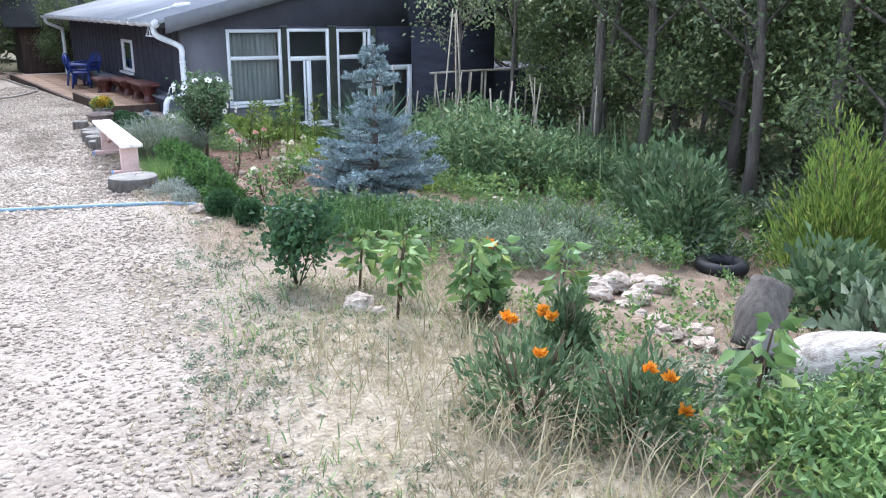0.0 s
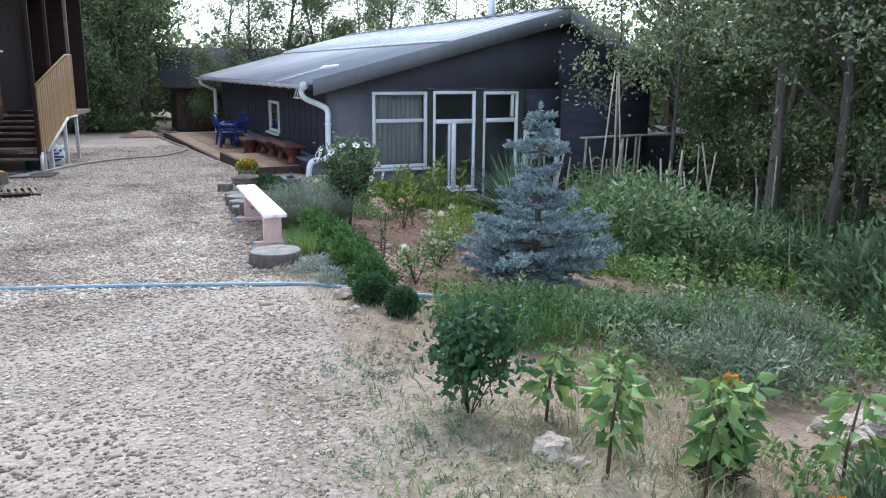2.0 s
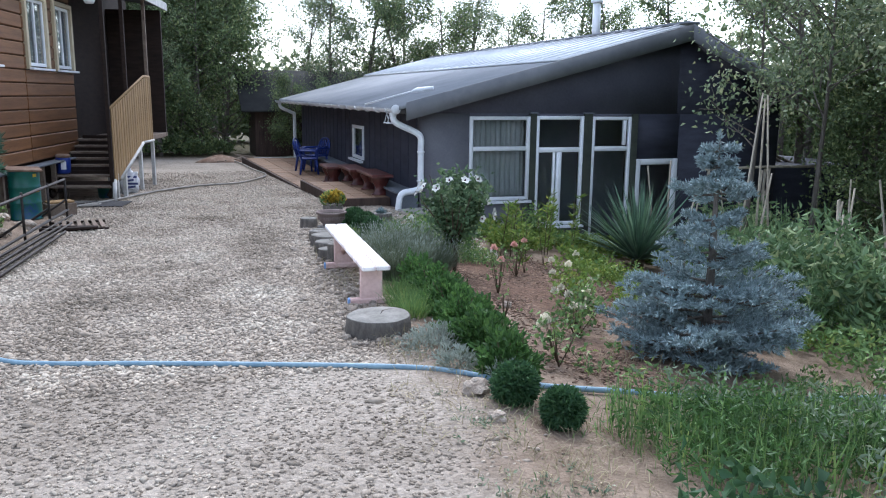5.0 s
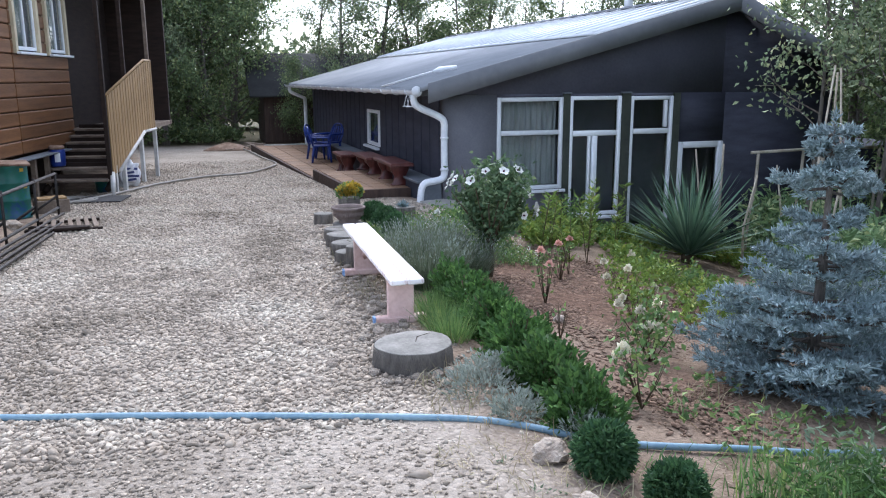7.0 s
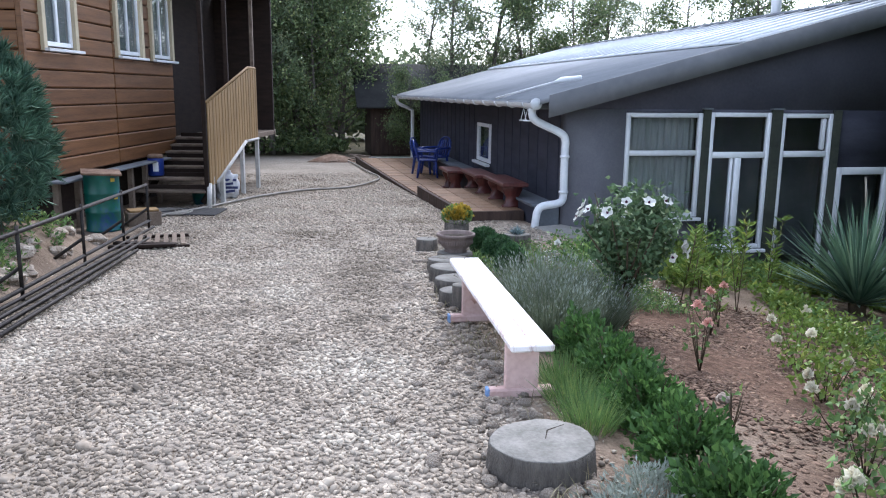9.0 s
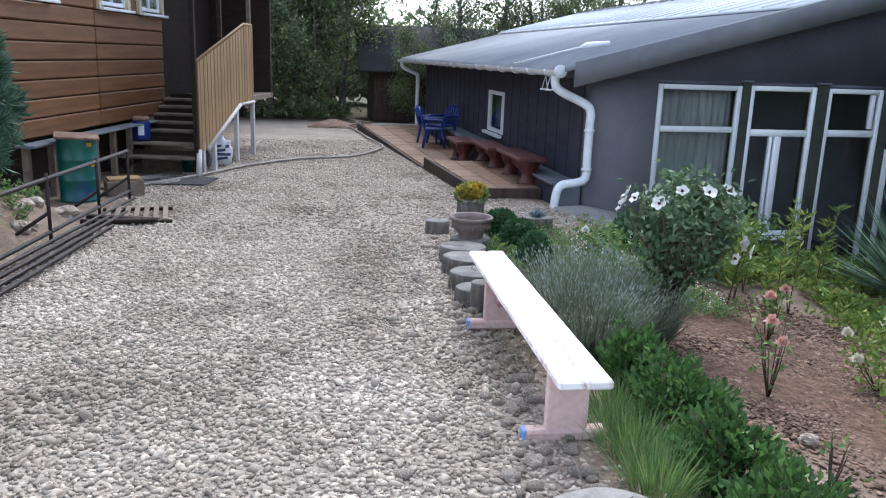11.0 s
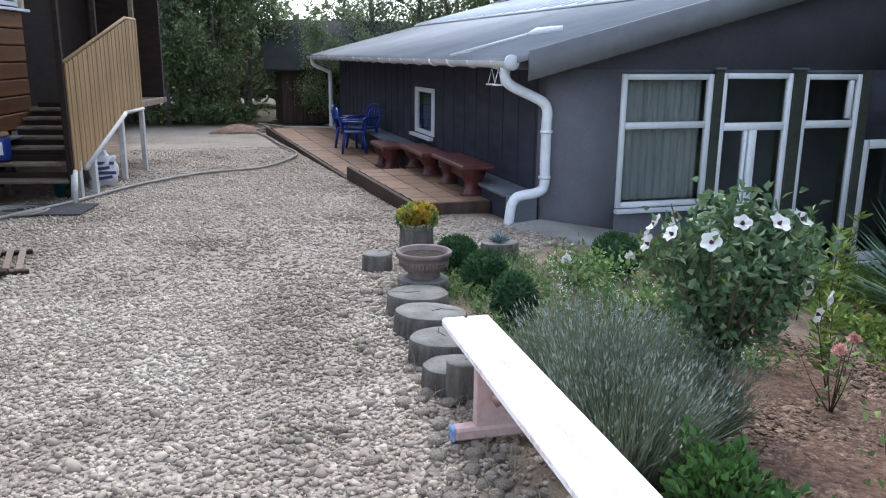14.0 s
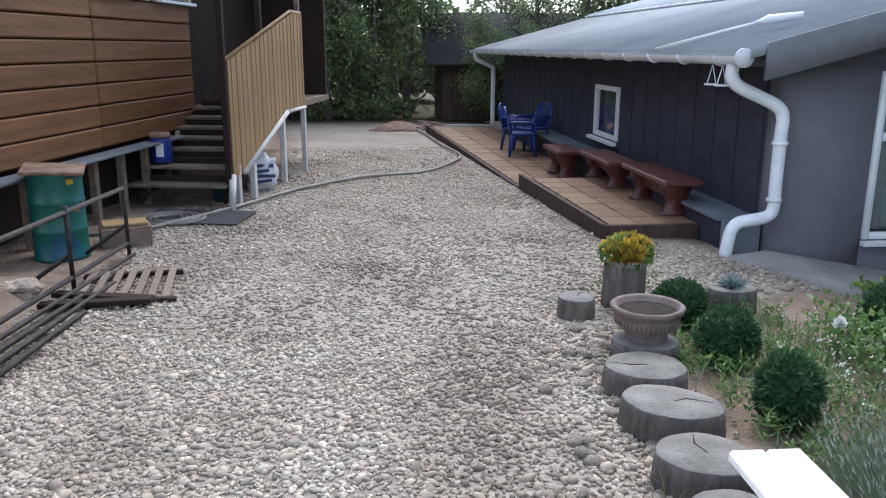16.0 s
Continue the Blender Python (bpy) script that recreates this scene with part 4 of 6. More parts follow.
# ---- stumps, logs, pots ----
def stump(x, y, r, h, seed, label, sides=26, sx=1.0, rz=0, name="log_stump", sink=0.03):
    rng = random.Random(seed)
    s = thing(name, label, "stump", (x, y, gzf(x, y) - sink), rz, group="cut logs")
    body = lathe([(r * 1.04, 0), (r * 1.03, h * 0.3), (r, h * 0.7), (r * 0.985, h * 0.97)], sides, 0.035, rng)
    body[0][:, 0] *= sx
    part("bark", body, M_BARK, s)
    rng = random.Random(seed)
    top = lathe([(r * 0.985, h * 0.965), (r * 0.95, h), (r * 0.5, h + 0.003), (r * 0.1, h + 0.001)], sides, 0.035, rng)
    top[0][:, 0] *= sx
    part("cut_face", top, M_LOGTOP, s, "grey cut face with cracks")
    a = rng.uniform(0, 3)
    part("crack", tube([(0.05 * r, 0, h + 0.002), (0.4 * r * math.cos(a + 0.3), 0.4 * r * math.sin(a + 0.3), h + 0.003), (0.85 * r * math.cos(a) * sx, 0.85 * r * math.sin(a), h + 0.001)], [0.0015, 0.004, 0.002], 4), M_SOILPOT, s)
    return s


stump(1.76, 8.86, 0.25, 0.17, 1, "wide weathered grey stump with a cracked top")
stump(1.99, 12.02, 0.14, 0.16, 2, "round grey log slice set in gravel", sx=1.15)
stump(2.06, 12.4, 0.185, 0.18, 3, "broad weathered log slice edging the bed", sx=1.05, rz=-20)
stump(2.12, 12.9, 0.185, 0.18, 4, "split grey log edging the bed", sx=1.25, rz=-35)
stump(2.17, 13.38, 0.19, 0.17, 5, "flat grey log under a bowl planter", sx=1.15)
stump(2.15, 14.65, 0.13, 0.17, 6, "small upright log at the gravel edge")
stump(2.0, 11.85, 0.09, 0.24, 7, "gnarled grey log under the bench end")
pst = stump(2.55, 14.85, 0.145, 0.34, 8, "upright hollow log planter with dark bark")
stump(3.25, 14.65, 0.13, 0.2, 9, "pale hollow stump planted with houseleek", sx=1.3)
rng = np.random.default_rng(5)
hl = thing("houseleek_rosette", "blue-green spiky rosette in a stump", "plant", (3.25, 14.65, gzf(3.25, 14.65) + 0.16))
D = unit(np.abs(on_sphere(140, rng)) * [1, 1, 1] * np.sign(rng.normal(size=(140, 3)) * [1, 1, 0] + [0, 0, 1]))
part("leaf", leaves(np.zeros((140, 3)), D, 0.11, 0.018, rng), L_SPRUCE, hl)

stump(2.32, 13.8, 0.19, 0.16, 12, "flat grey log carrying a bowl planter")
bz = gzf(2.3, 13.95) + 0.128
bowl = thing("bowl_planter", "mauve terracotta bowl filled with dark soil", "planter", (2.33, 13.82, bz))
bowl.scale = (0.8, 0.8, 0.85)
part("bowl", lathe([(0.15, 0), (0.155, 0.02), (0.14, 0.035), (0.2, 0.09), (0.235, 0.16), (0.235, 0.2), (0.26, 0.205), (0.265, 0.235), (0.25, 0.245), (0.22, 0.235), (0.215, 0.19)], 40), M_BOWL, bowl, smooth=True)
for k in range(44):
    a = 2 * math.pi * k / 44
    part("flute", box(0.012, 0.016, 0.05, 0.004), M_BOWL, bowl, m=pose(0.229 * math.cos(a), 0.229 * math.sin(a), 0.115, 0, 0, math.degrees(a)))
part("soil", lathe([(0.215, 0.19), (0.21, 0.2), (0.1, 0.205), (0.02, 0.2)], 24), M_SOILPOT, bowl)


def flower_heads(P, r, petals, rng, flat=0.4, up=None):
    """Many-petalled flower heads at P."""
    pts, dirs = [], []
    for p in P:
        d = on_sphere(petals, rng)
        d[:, 2] = np.abs(d[:, 2]) * (1 - flat) + 0.15
        pts.append(np.repeat([p], petals, 0))
        dirs.append(d)
    return leaves(np.vstack(pts), np.vstack(dirs), r, r * 0.6, rng, 0.1)


mum = thing("yellow_chrysanthemum", "yellow chrysanthemum cushion in a log planter", "flowers", (2.55, 14.85, gzf(2.55, 14.85) + 0.3))
rng = np.random.default_rng(8)
d = on_sphere(60, rng)
d[:, 2] = np.abs(d[:, 2])
P = d * [0.18, 0.18, 0.15] * rng.uniform(0.8, 1, (60, 1)) + [0, 0, 0.05]
for q in P[:44]:
    part("flower", flower_heads([(0, 0, 0)], 0.058, 36, rng, 0.1), M_YELLOW, mum, m=Matrix.Translation(Vector(q)))
P = on_sphere(300, rng) * [0.16, 0.16, 0.11] + [0, 0, 0.06]
part("foliage", leaves(P, P + [0, 0, 0.1], 0.06, 0.03, rng), L_MID, mum)


# ---- hose ----
def hose(name, pts, r, material, label):
    z = [(x, y, gzf(x, y) + dz + r * 0.9) for x, y, dz in pts]
    h = thing(name, label, "hose", (0, 0, 0))
    part("tube", tube(smooth_path(z, 10), r, 8), material, h, smooth=True)


hose("garden_hose", [(-3.2, 11.7, 0.05), (-2.35, 11.0, 0.06), (-1.75, 10.4, 0.12), (-1.36, 9.4, 0.03), (-0.9, 8.9, 0.0), (-0.55, 8.7, 0.0), (0.03, 8.52, 0.0), (0.72, 8.28, 0.0), (1.4, 8.03, 0.0), (1.79, 7.86, 0.0), (2.02, 7.7, 0.0), (2.22, 7.55, 0.0), (2.52, 7.4, 0.01), (3.05, 7.33, 0.01), (3.55, 7.25, 0.01), (4.36, 7.25, 0.01), (5.35, 7.35, 0.01)], 0.019, M_HOSE, "faded blue garden hose across the gravel")
hose("grey_hose", [(-2.2, 17.6, 0.01), (-1.6, 17.7, 0.01), (-1.2, 18.2, 0.02), (-0.75, 18.95, 0.02), (-0.3, 19.9, 0.02), (0.04, 20.5, 0.02), (0.74, 21.35, 0.02), (1.25, 21.6, 0.02), (1.71, 21.87, 0.02), (2.2, 22.8, 0.02), (2.55, 24.0, 0.03), (2.42, 26, 0.02), (2.3, 28.5, 0.02), (2.1, 31, 0.02)], 0.022, M_HOSE2, "grey hose lying across the far gravel")
coil = thing("coiled_hose", "grey hose coil lying by the steps", "hose", (-1.35, 18.35, gzf(-1.35, 18.35) + 0.03))
part("tube", tube([((0.12 + 0.012 * k / 3) * math.cos(k * 0.4), (0.12 + 0.012 * k / 3) * math.sin(k * 0.4), 0.01 + 0.004 * math.sin(k)) for k in range(64)], 0.016, 6), M_HOSE2, coil, smooth=True)

# ---- iron frame, tubes, pallet, barrel ----
fr = thing("iron_barrier", "dark welded iron frame standing on its edge", "frame", (0, 0, 0))
A, B = Vector((-1.34, 16.7, 0)), Vector((-1.86, 10.8, 0))


def on_line(t, z, off=0.0):
    p = A.lerp(B, t)
    return (p.x + off, p.y, gzf(-1.2, p.y) + z)


part("top_bar", tube([on_line(0, 0.62), on_line(0.99, 0.6)], 0.022, 4), M_IRON, fr)
part("bottom_bar", tube([on_line(-0.01, 0.13), on_line(1, 0.1)], 0.024, 4), M_IRON, fr)
for t in (0.0, 0.19, 0.42, 0.68, 0.93):
    part("upright", tube([on_line(t, 0.0), on_line(t, 0.66 if t else 0.64)], 0.022, 4), M_IRON, fr)
    part("strut", tube([on_line(t, 0.3), on_line(t, 0.02, -0.4)], 0.018, 4), M_IRON, fr)
for k in range(7):
    tb = thing("iron_tube", "dark steel tube lying on the gravel", "tube", (0, 0, 0), group="steel tubes")
    o = 0.09 + 0.045 * k
    part("bar", tube([on_line(0.02 + 0.04 * (k * 37 % 7) + 0.03 * k, 0.03 + 0.03 * (k % 2 == 0), o), on_line(1.0 + 0.06 * (k % 3), 0.03 + 0.03 * (k % 2 == 0), o * 1.3 - 0.1)], 0.018, 5), M_IRON, tb)
beam = thing("timber_beam", "weathered grey timber block under the tubes", "timber", (-1.95, 9.6, gzf(-1.7, 9.6)), -35)
part("block", box(0.9, 0.16, 0.14, 0.012), M_STEP, beam)

pal = thing("grey_pallet", "weathered slatted pallet lying flat on the gravel", "pallet", (-1.06, 15.62, gzf(-1.06, 15.6)), 8)
for k in range(7):
    part("slat", box(0.055, 0.8, 0.02, 0.004), M_STEP, pal, m=pose(-0.3 + 0.1 * k, 0, 0.035))
for y in (-0.38, 0.38):
    part("batten", box(0.75, 0.06, 0.035, 0.004), M_SIDE_DARK, pal, m=pose(0, y, 0))
for k, (y, a) in enumerate(((15.15, 5), (15.3, -14))):
    pl = thing("dark_plank", "short dark plank lying on gravel", "plank", (-1.15, y, gzf(-1.1, y) + 0.03), a, group="loose planks")
    part("board", box(0.75, 0.09, 0.035, 0.005), M_SIDE_DARK, pl)

bar_ = thing("oil_barrel", "green and blue painted steel barrel with a lid", "barrel", (-1.92, 16.75, gzf(-1.5, 16.75) + 0.01))
bar_.scale = (0.8, 0.8, 0.95)
part("body", lathe([(0.285, 0), (0.29, 0.02), (0.28, 0.03), (0.28, 0.26), (0.29, 0.275), (0.28, 0.29), (0.28, 0.52), (0.29, 0.535), (0.28, 0.55), (0.28, 0.76), (0.29, 0.78), (0.285, 0.8)], 32), M_BARREL, bar_, smooth=True)
part("lid", box(0.62, 0.6, 0.03, 0.006), M_RUST, bar_, "rusty sheet lid", m=pose(0, 0, 0.805, 2, 3, 15))
for z, a in ((0.7, -40), (0.45, -30)):
    part("paint_patch", box(0.01, 0.08, 0.05, 0.002), M_YELLOW, bar_, "yellow paint patch", m=pose(0.283 * math.cos(radians(a)), 0.283 * math.sin(radians(a)), z, 0, 0, a))
can = thing("blue_bucket", "blue plastic bucket with a pale label and lid", "bucket", tuple(HB.matrix_world @ Vector((-0.98, 0.35, 0.14))))
part("body", lathe([(0.12, 0), (0.13, 0.03), (0.135, 0.28), (0.11, 0.3)], 24), M_BLUE, can, smooth=True)
part("lid", lathe([(0.125, 0.3), (0.13, 0.33), (0.11, 0.36)], 24), M_RUST, can, "faded lid")
part("label", box(0.09, 0.006, 0.16, 0.002), M_WHITE, can, "pale paper label", m=pose(0.02, -0.134, 0.08))
mt = thing("rubber_mat", "black rubber mat at the foot of the steps", "mat", (-1.1, 18.45, gzf(-1.1, 18.45) + 0.014), -11)
part("sheet", box(1.15, 0.7, 0.02, 0.005), M_MAT, mt)
crate = thing("wooden_crate", "low wooden crate with a yellowish lid", "crate", (-1.5, 17.2, gzf(-1.5, 17.2)), 20)
part("box", box(0.45, 0.3, 0.2, 0.01), M_STEP, crate)
part("lid", box(0.4, 0.26, 0.03, 0.006), M_SLAT, crate, m=pose(0, 0, 0.202))


def sack(x, y, h, w, rz, seed):
    s = thing("plastic_sack", "white woven sack with navy print under the porch", "sack", (x, y, gzf(x, y)), rz, group="sacks")
    bm = bmesh.new()
    bmesh.ops.create_icosphere(bm, subdivisions=4, radius=1)
    rs = random.Random(seed)
    o = Vector((rs.uniform(0, 9), 0, 0))
    for v in bm.verts:
        c = v.co
        p = Vector([math.copysign(abs(a) ** 0.6, a) for a in c])
        p *= 1 + 0.3 * noise.noise(c * 2.2 + o) + 0.14 * noise.noise(c * 6 + o)
        v.co = Vector((p.x * w / 2, p.y * 0.14, (p.z * 0.5 + 0.5) * h))
    ob = part("bag", bm, M_SACK, s, smooth=True)
    for k in range(4):
        part("print_bar", box(w * (0.55, 0.7, 0.4, 0.6)[k], 0.02, 0.045, 0.004), M_SACKPRINT, s, "navy printed bar", m=pose(0.02 * (k % 2), -0.142, h * (0.25 + 0.15 * k), 0, 8 * (k % 2) - 4))


p = HB.matrix_world @ Vector((-0.12, 1.45, 0))
sack(p.x, p.y, 0.46, 0.42, 25, 1)
p = HB.matrix_world @ Vector((-0.35, 1.8, 0))
sack(p.x, p.y, 0.36, 0.36, 20, 2)
p = HB.matrix_world @ Vector((-0.3, 0.55, 0))
gb = thing("green_bucket", "green bucket under the steps", "bucket", (p.x, p.y, gzf(p.x, p.y)))
part("body", lathe([(0.13, 0), (0.16, 0.28), (0.165, 0.3)], 20), M_BARREL, gb)


# ---- rocks ----
def rock(x, y, r, seed, label="pale limestone rock", squash=0.65, dz=0.0, name="rock"):
    bm = bmesh.new()
    bmesh.ops.create_icosphere(bm, subdivisions=3, radius=1)
    rs = random.Random(seed)
    o = Vector((rs.uniform(0, 50), rs.uniform(0, 50), 0))
    sx, sy = rs.uniform(0.8, 1.3), rs.uniform(0.7, 1.1)
    for v in bm.verts:
        c = v.co.copy()
        k = 1 + 0.5 * noise.noise(c * 1.3 + o) + 0.2 * noise.noise(c * 2.7 + o) + 0.06 * noise.noise(c * 7 + o)
        v.co = Vector((c.x * sx, c.y * sy, c.z * squash)) * k * r
    ob = part(name, bm, M_STONE, None, m=pose(x, y, gzf(x, y) + r * squash * 0.55 + dz, 0, 0, rs.uniform(0, 360)))
    return tagged(ob, label, "rock", group="garden rocks")


rr = random.Random(11)
for k in range(16):
    a, q = rr.uniform(0, 6.28), rr.uniform(0, 1) ** 0.5
    rock(4.3 + 0.42 * q * math.cos(a), 4.05 + 0.36 * q * math.sin(a), rr.uniform(0.06, 0.125), k, "pale limestone rock in a small heap", dz=0.06 * (1 - q))
for k in range(12):
    rock(4.3 + rr.uniform(-0.6, 1.0), 3.4 + rr.uniform(-0.5, 0.5), rr.uniform(0.04, 0.1), 40 + k, "flat pale stone lying on bare soil", 0.45)
for x, y, r in ((5.85, 7.8, 0.13), (6.0, 7.65, 0.1), (5.75, 7.6, 0.09), (2.1, 4.2, 0.09), (2.0, 7.35, 0.09), (2.15, 4.05, 0.05), (1.7, 9.55, 0.05), (3.3, 9.9, 0.06), (1.95, 6.9, 0.05), (2.1, 14.0, 0.06), (2.2, 13.15, 0.05)):
    rock(x, y, r, int(x * 100 + y * 10), "pale stone beside the path")
for k in range(22):
    y = 11.2 + 0.2 * k + rr.uniform(-0.06, 0.06)
    rock(-2.25 + 0.08 * (y - 10.5) + rr.uniform(-0.14, 0.1), y, rr.uniform(0.07, 0.14), 80 + k, "pale rock edging the raised bed", dz=-0.02)

snag = thing("old_snag", "grey forked old stump with a hollow end", "stump", (3.85, 2.55, gzf(3.85, 2.5) - 0.05))
part("trunk", tube(smooth_path([(0, 0, 0), (0.02, 0.03, 0.2), (0.1, 0.1, 0.38), (0.2, 0.12, 0.5)], 4), [0.17] * 5 + [0.15] * 4 + [0.13] * 4, 14), M_BARK, snag, smooth=True)
part("limb", tube(smooth_path([(0.0, 0, 0.15), (-0.12, -0.1, 0.25), (-0.2, -0.16, 0.33)], 4), [0.1] * 5 + [0.085] * 4, 12), M_BARK, snag, smooth=True)
part("cut_face", lathe([(0.078, 0), (0.06, 0.004), (0.02, 0.005)], 14), M_LOGTOP, snag, m=pose(-0.205, -0.164, 0.335, 38, -45, 0))
drift = thing("pale_log", "bleached pale driftwood log lying on the soil", "log", (4.15, 2.15, gzf(4.15, 2.15) + 0.1), -14)
part("log", tube(smooth_path([(-0.45, 0.05, 0.06), (-0.15, 0.02, 0.08), (0.2, 0, 0.06), (0.6, -0.05, 0.03)], 5), [0.12, 0.15, 0.17, 0.18, 0.18, 0.18, 0.17, 0.17, 0.16, 0.16, 0.15, 0.14, 0.13, 0.12, 0.1, 0.08], 14), M_PALEWOOD, drift, smooth=True)
ty = thing("discarded_tyre", "black rubber tyre lying in the bed", "tyre", (6.0, 4.5, gzf(6.0, 4.5) + 0.05))
ty.scale = (0.7, 0.7, 0.7)
part("tread", tube([(0.26 * math.cos(t), 0.26 * math.sin(t), 0.03) for t in np.linspace(0, 6.283, 25)], 0.09, 10), M_TYRE, ty, smooth=True)


# ---- plants ----
def plant(name, label, x, y, cat="plant", group="", dz=0.0, kind=""):
    return thing(name, label, cat, (x, y, gzf(x, y) + dz), group=group, kind=kind)


def ball(x, y, r, seed, label, h=1.0):
    rng = np.random.default_rng(seed)
    p = plant("boxwood_ball", label, x, y, "shrub", "clipped balls")
    d = on_sphere(2600, rng)
    P = d * r * rng.uniform(0.8, 1.03, (2600, 1)) * [1, 1, h] + [0, 0, r * h * 0.93]
    part("foliage", leaves(P, d + rng.normal(size=d.shape) * 0.5, 0.038, 0.018, rng), L_BALL, p)
    part("core", lathe([(r * 0.3, 0.01), (r * 0.75, r * h * 0.5), (r * 0.8, r * h), (r * 0.55, r * h * 1.5), (r * 0.1, r * h * 1.75)], 16, 0.05, random.Random(seed)), L_BALL, p, smooth=True)


ball(2.17, 7.15, 0.125, 1, "dark green clipped boxwood ball by the gravel")
ball(2.3, 6.78, 0.11, 2, "small dark green clipped boxwood ball")
ball(2.78, 14.42, 0.165, 3, "dark green clipped boxwood ball behind logs", 0.9)
ball(2.78, 13.72, 0.16, 4, "dark green clipped boxwood ball behind logs", 1.0)
ball(4.15, 14.2, 0.2, 6, "dark green rounded shrub by the house", 0.95)
ball(2.7, 12.92, 0.14, 5, "dark green upright boxwood ball behind logs", 1.3)


def clump(name, label, x, y, rx, ry, h, n, ll, lw, material, seed, group="", cat="shrub", up=0.5, stems=8):
    rng = np.random.default_rng(seed)
    p = plant(name, label, x, y, cat, group)
    d = on_sphere(n, rng)
    d[:, 2] = np.abs(d[:, 2])
    rad = rng.uniform(0.25, 1, (n, 1)) ** 0.6
    bumps = 1 + 0.22 * np.sin(d[:, :1] * 7 + seed) * np.cos(d[:, 1:2] * 6 + seed * 2) + 0.12 * np.sin(d[:, 2:3] * 11 + d[:, :1] * 5)
    P = d * rad * bumps * [rx, ry, h * 0.93] + [0, 0, h * 0.05]
    part("foliage", leaves(P, d + [0, 0, up] + rng.normal(size=d.shape) * 0.45, ll, lw, rng), material, p)
    st = []
    for k in range(stems):
        a, q = rng.uniform(0, 6.28), rng.uniform(0.2, 0.7)
        st.append(tube([(0.1 * rx * math.cos(a), 0.1 * ry * math.sin(a), -0.02), (q * rx * 0.6 * math.cos(a), q * ry * 0.6 * math.sin(a), h * 0.45), (q * rx * math.cos(a), q * ry * math.sin(a), h * 0.85)], [0.011, 0.007, 0.003], 4))
    if st:
        part("branchwork", join(*st), M_TWIG, p)
    return p


# boxwood hedge
for k, (x, y, r, h) in enumerate(((2.36, 7.72, 0.21, 0.3), (2.41, 8.25, 0.24, 0.33), (2.5, 8.85, 0.25, 0.35), (2.53, 9.4, 0.24, 0.33), (2.6, 10.0, 0.26, 0.37), (2.62, 10.55, 0.23, 0.34))):
    clump("boxwood_bush", "glossy bright green boxwood bush in a low row", x, y, r, r * 1.15, h, 1800, 0.05, 0.03, L_BOX, 20 + k, "boxwood row")


def spiky(name, label, x, y, rx, ry, h, n, w, material, seed, tilt=0.5, cat="shrub", group="", flowers=None, bend=0.3, stem_from=0.6):
    rng = np.random.default_rng(seed)
    p = plant(name, label, x, y, cat, group)
    a, q = rng.uniform(0, 6.28, n), rng.uniform(0, 1, n) ** 0.5
    P = np.stack([q * np.cos(a) * rx * stem_from, q * np.sin(a) * ry * stem_from, np.full(n, -0.02)], 1)
    D = np.stack([np.cos(a) * q * tilt, np.sin(a) * q * tilt, np.ones(n)], 1) + rng.normal(size=(n, 3)) * 0.13
    L = h * rng.uniform(0.6, 1.1, n)
    part("foliage", blades(P, D, L, w, rng, bend), material, p)
    if flowers:
        k = n // 5
        T = P[:k] + unit(D[:k]) * (L[:k] * 0.98)[:, None]
        tagged(part("faded_bloom", leaves(T, D[:k], 0.035, 0.009, rng), flowers, p), kind="stuff")
    return p


for k, (x, y, rx, ry, h) in enumerate(((2.5, 11.1, 0.36, 0.36, 0.46), (2.62, 11.55, 0.46, 0.4, 0.54), (2.78, 11.95, 0.42, 0.38, 0.5), (2.95, 11.4, 0.36, 0.38, 0.44))):
    spiky("lavender_bush", "grey-green lavender bush with faded flower spikes", x, y, rx, ry, h, 3000, 0.0055, L_LAV, 30 + k, 0.55, "shrub", "lavender", L_SILVER)
for k, (x, y) in enumerate(((2.16, 9.3), (2.2, 9.65), (2.26, 10.0))):
    spiky("grass_tuft", "soft green grass tuft beside the bench", x, y, 0.22, 0.22, 0.25, 520, 0.005, L_MID, 50 + k, 0.6, "grass", "grass tufts")
for k, (x, y, r) in enumerate(((1.98, 8.25, 0.24), (2.15, 8.5, 0.2), (2.05, 7.85, 0.16), (2.3, 7.55, 0.15))):
    clump("silver_cushion", "silvery low cushion plant at the gravel edge", x, y, r, r, 0.15, 700, 0.035, 0.012, L_SILVER, 60 + k, "silver cushions", stems=0)

def funnel(r):
    """An open five-lobed bloom, dished towards the middle."""
    V, F, n = [(0, 0, 0)], [], 30
    for q, z in ((0.35, 0.12), (0.75, 0.3), (1.0, 0.34)):
        for i in range(n):
            t = 2 * math.pi * i / n
            w = r * q * (1 - 0.22 * q * (1 - abs(math.cos(2.5 * t))))
            V.append((w * math.cos(t), w * math.sin(t), r * z + 0.1 * r * q * math.sin(5 * t)))
    for i in range(n):
        j = (i + 1) % n
        F.append((0, 1 + i, 1 + j))
        for k in (0, n):
            F += [(1 + k + i, 1 + k + n + i, 1 + k + n + j), (1 + k + i, 1 + k + n + j, 1 + k + j)]
    return V, F


# hibiscus standard
hib = plant("hibiscus_tree", "small hibiscus tree with large white flowers", 3.36, 11.62, "tree")
rng = np.random.default_rng(70)
part("trunk", tube(smooth_path([(0, 0, -0.03), (0.02, 0.0, 0.2), (0.0, 0.02, 0.4), (0.01, 0, 0.6)], 3), 0.024, 7), M_TWIG, hib)
lim = []
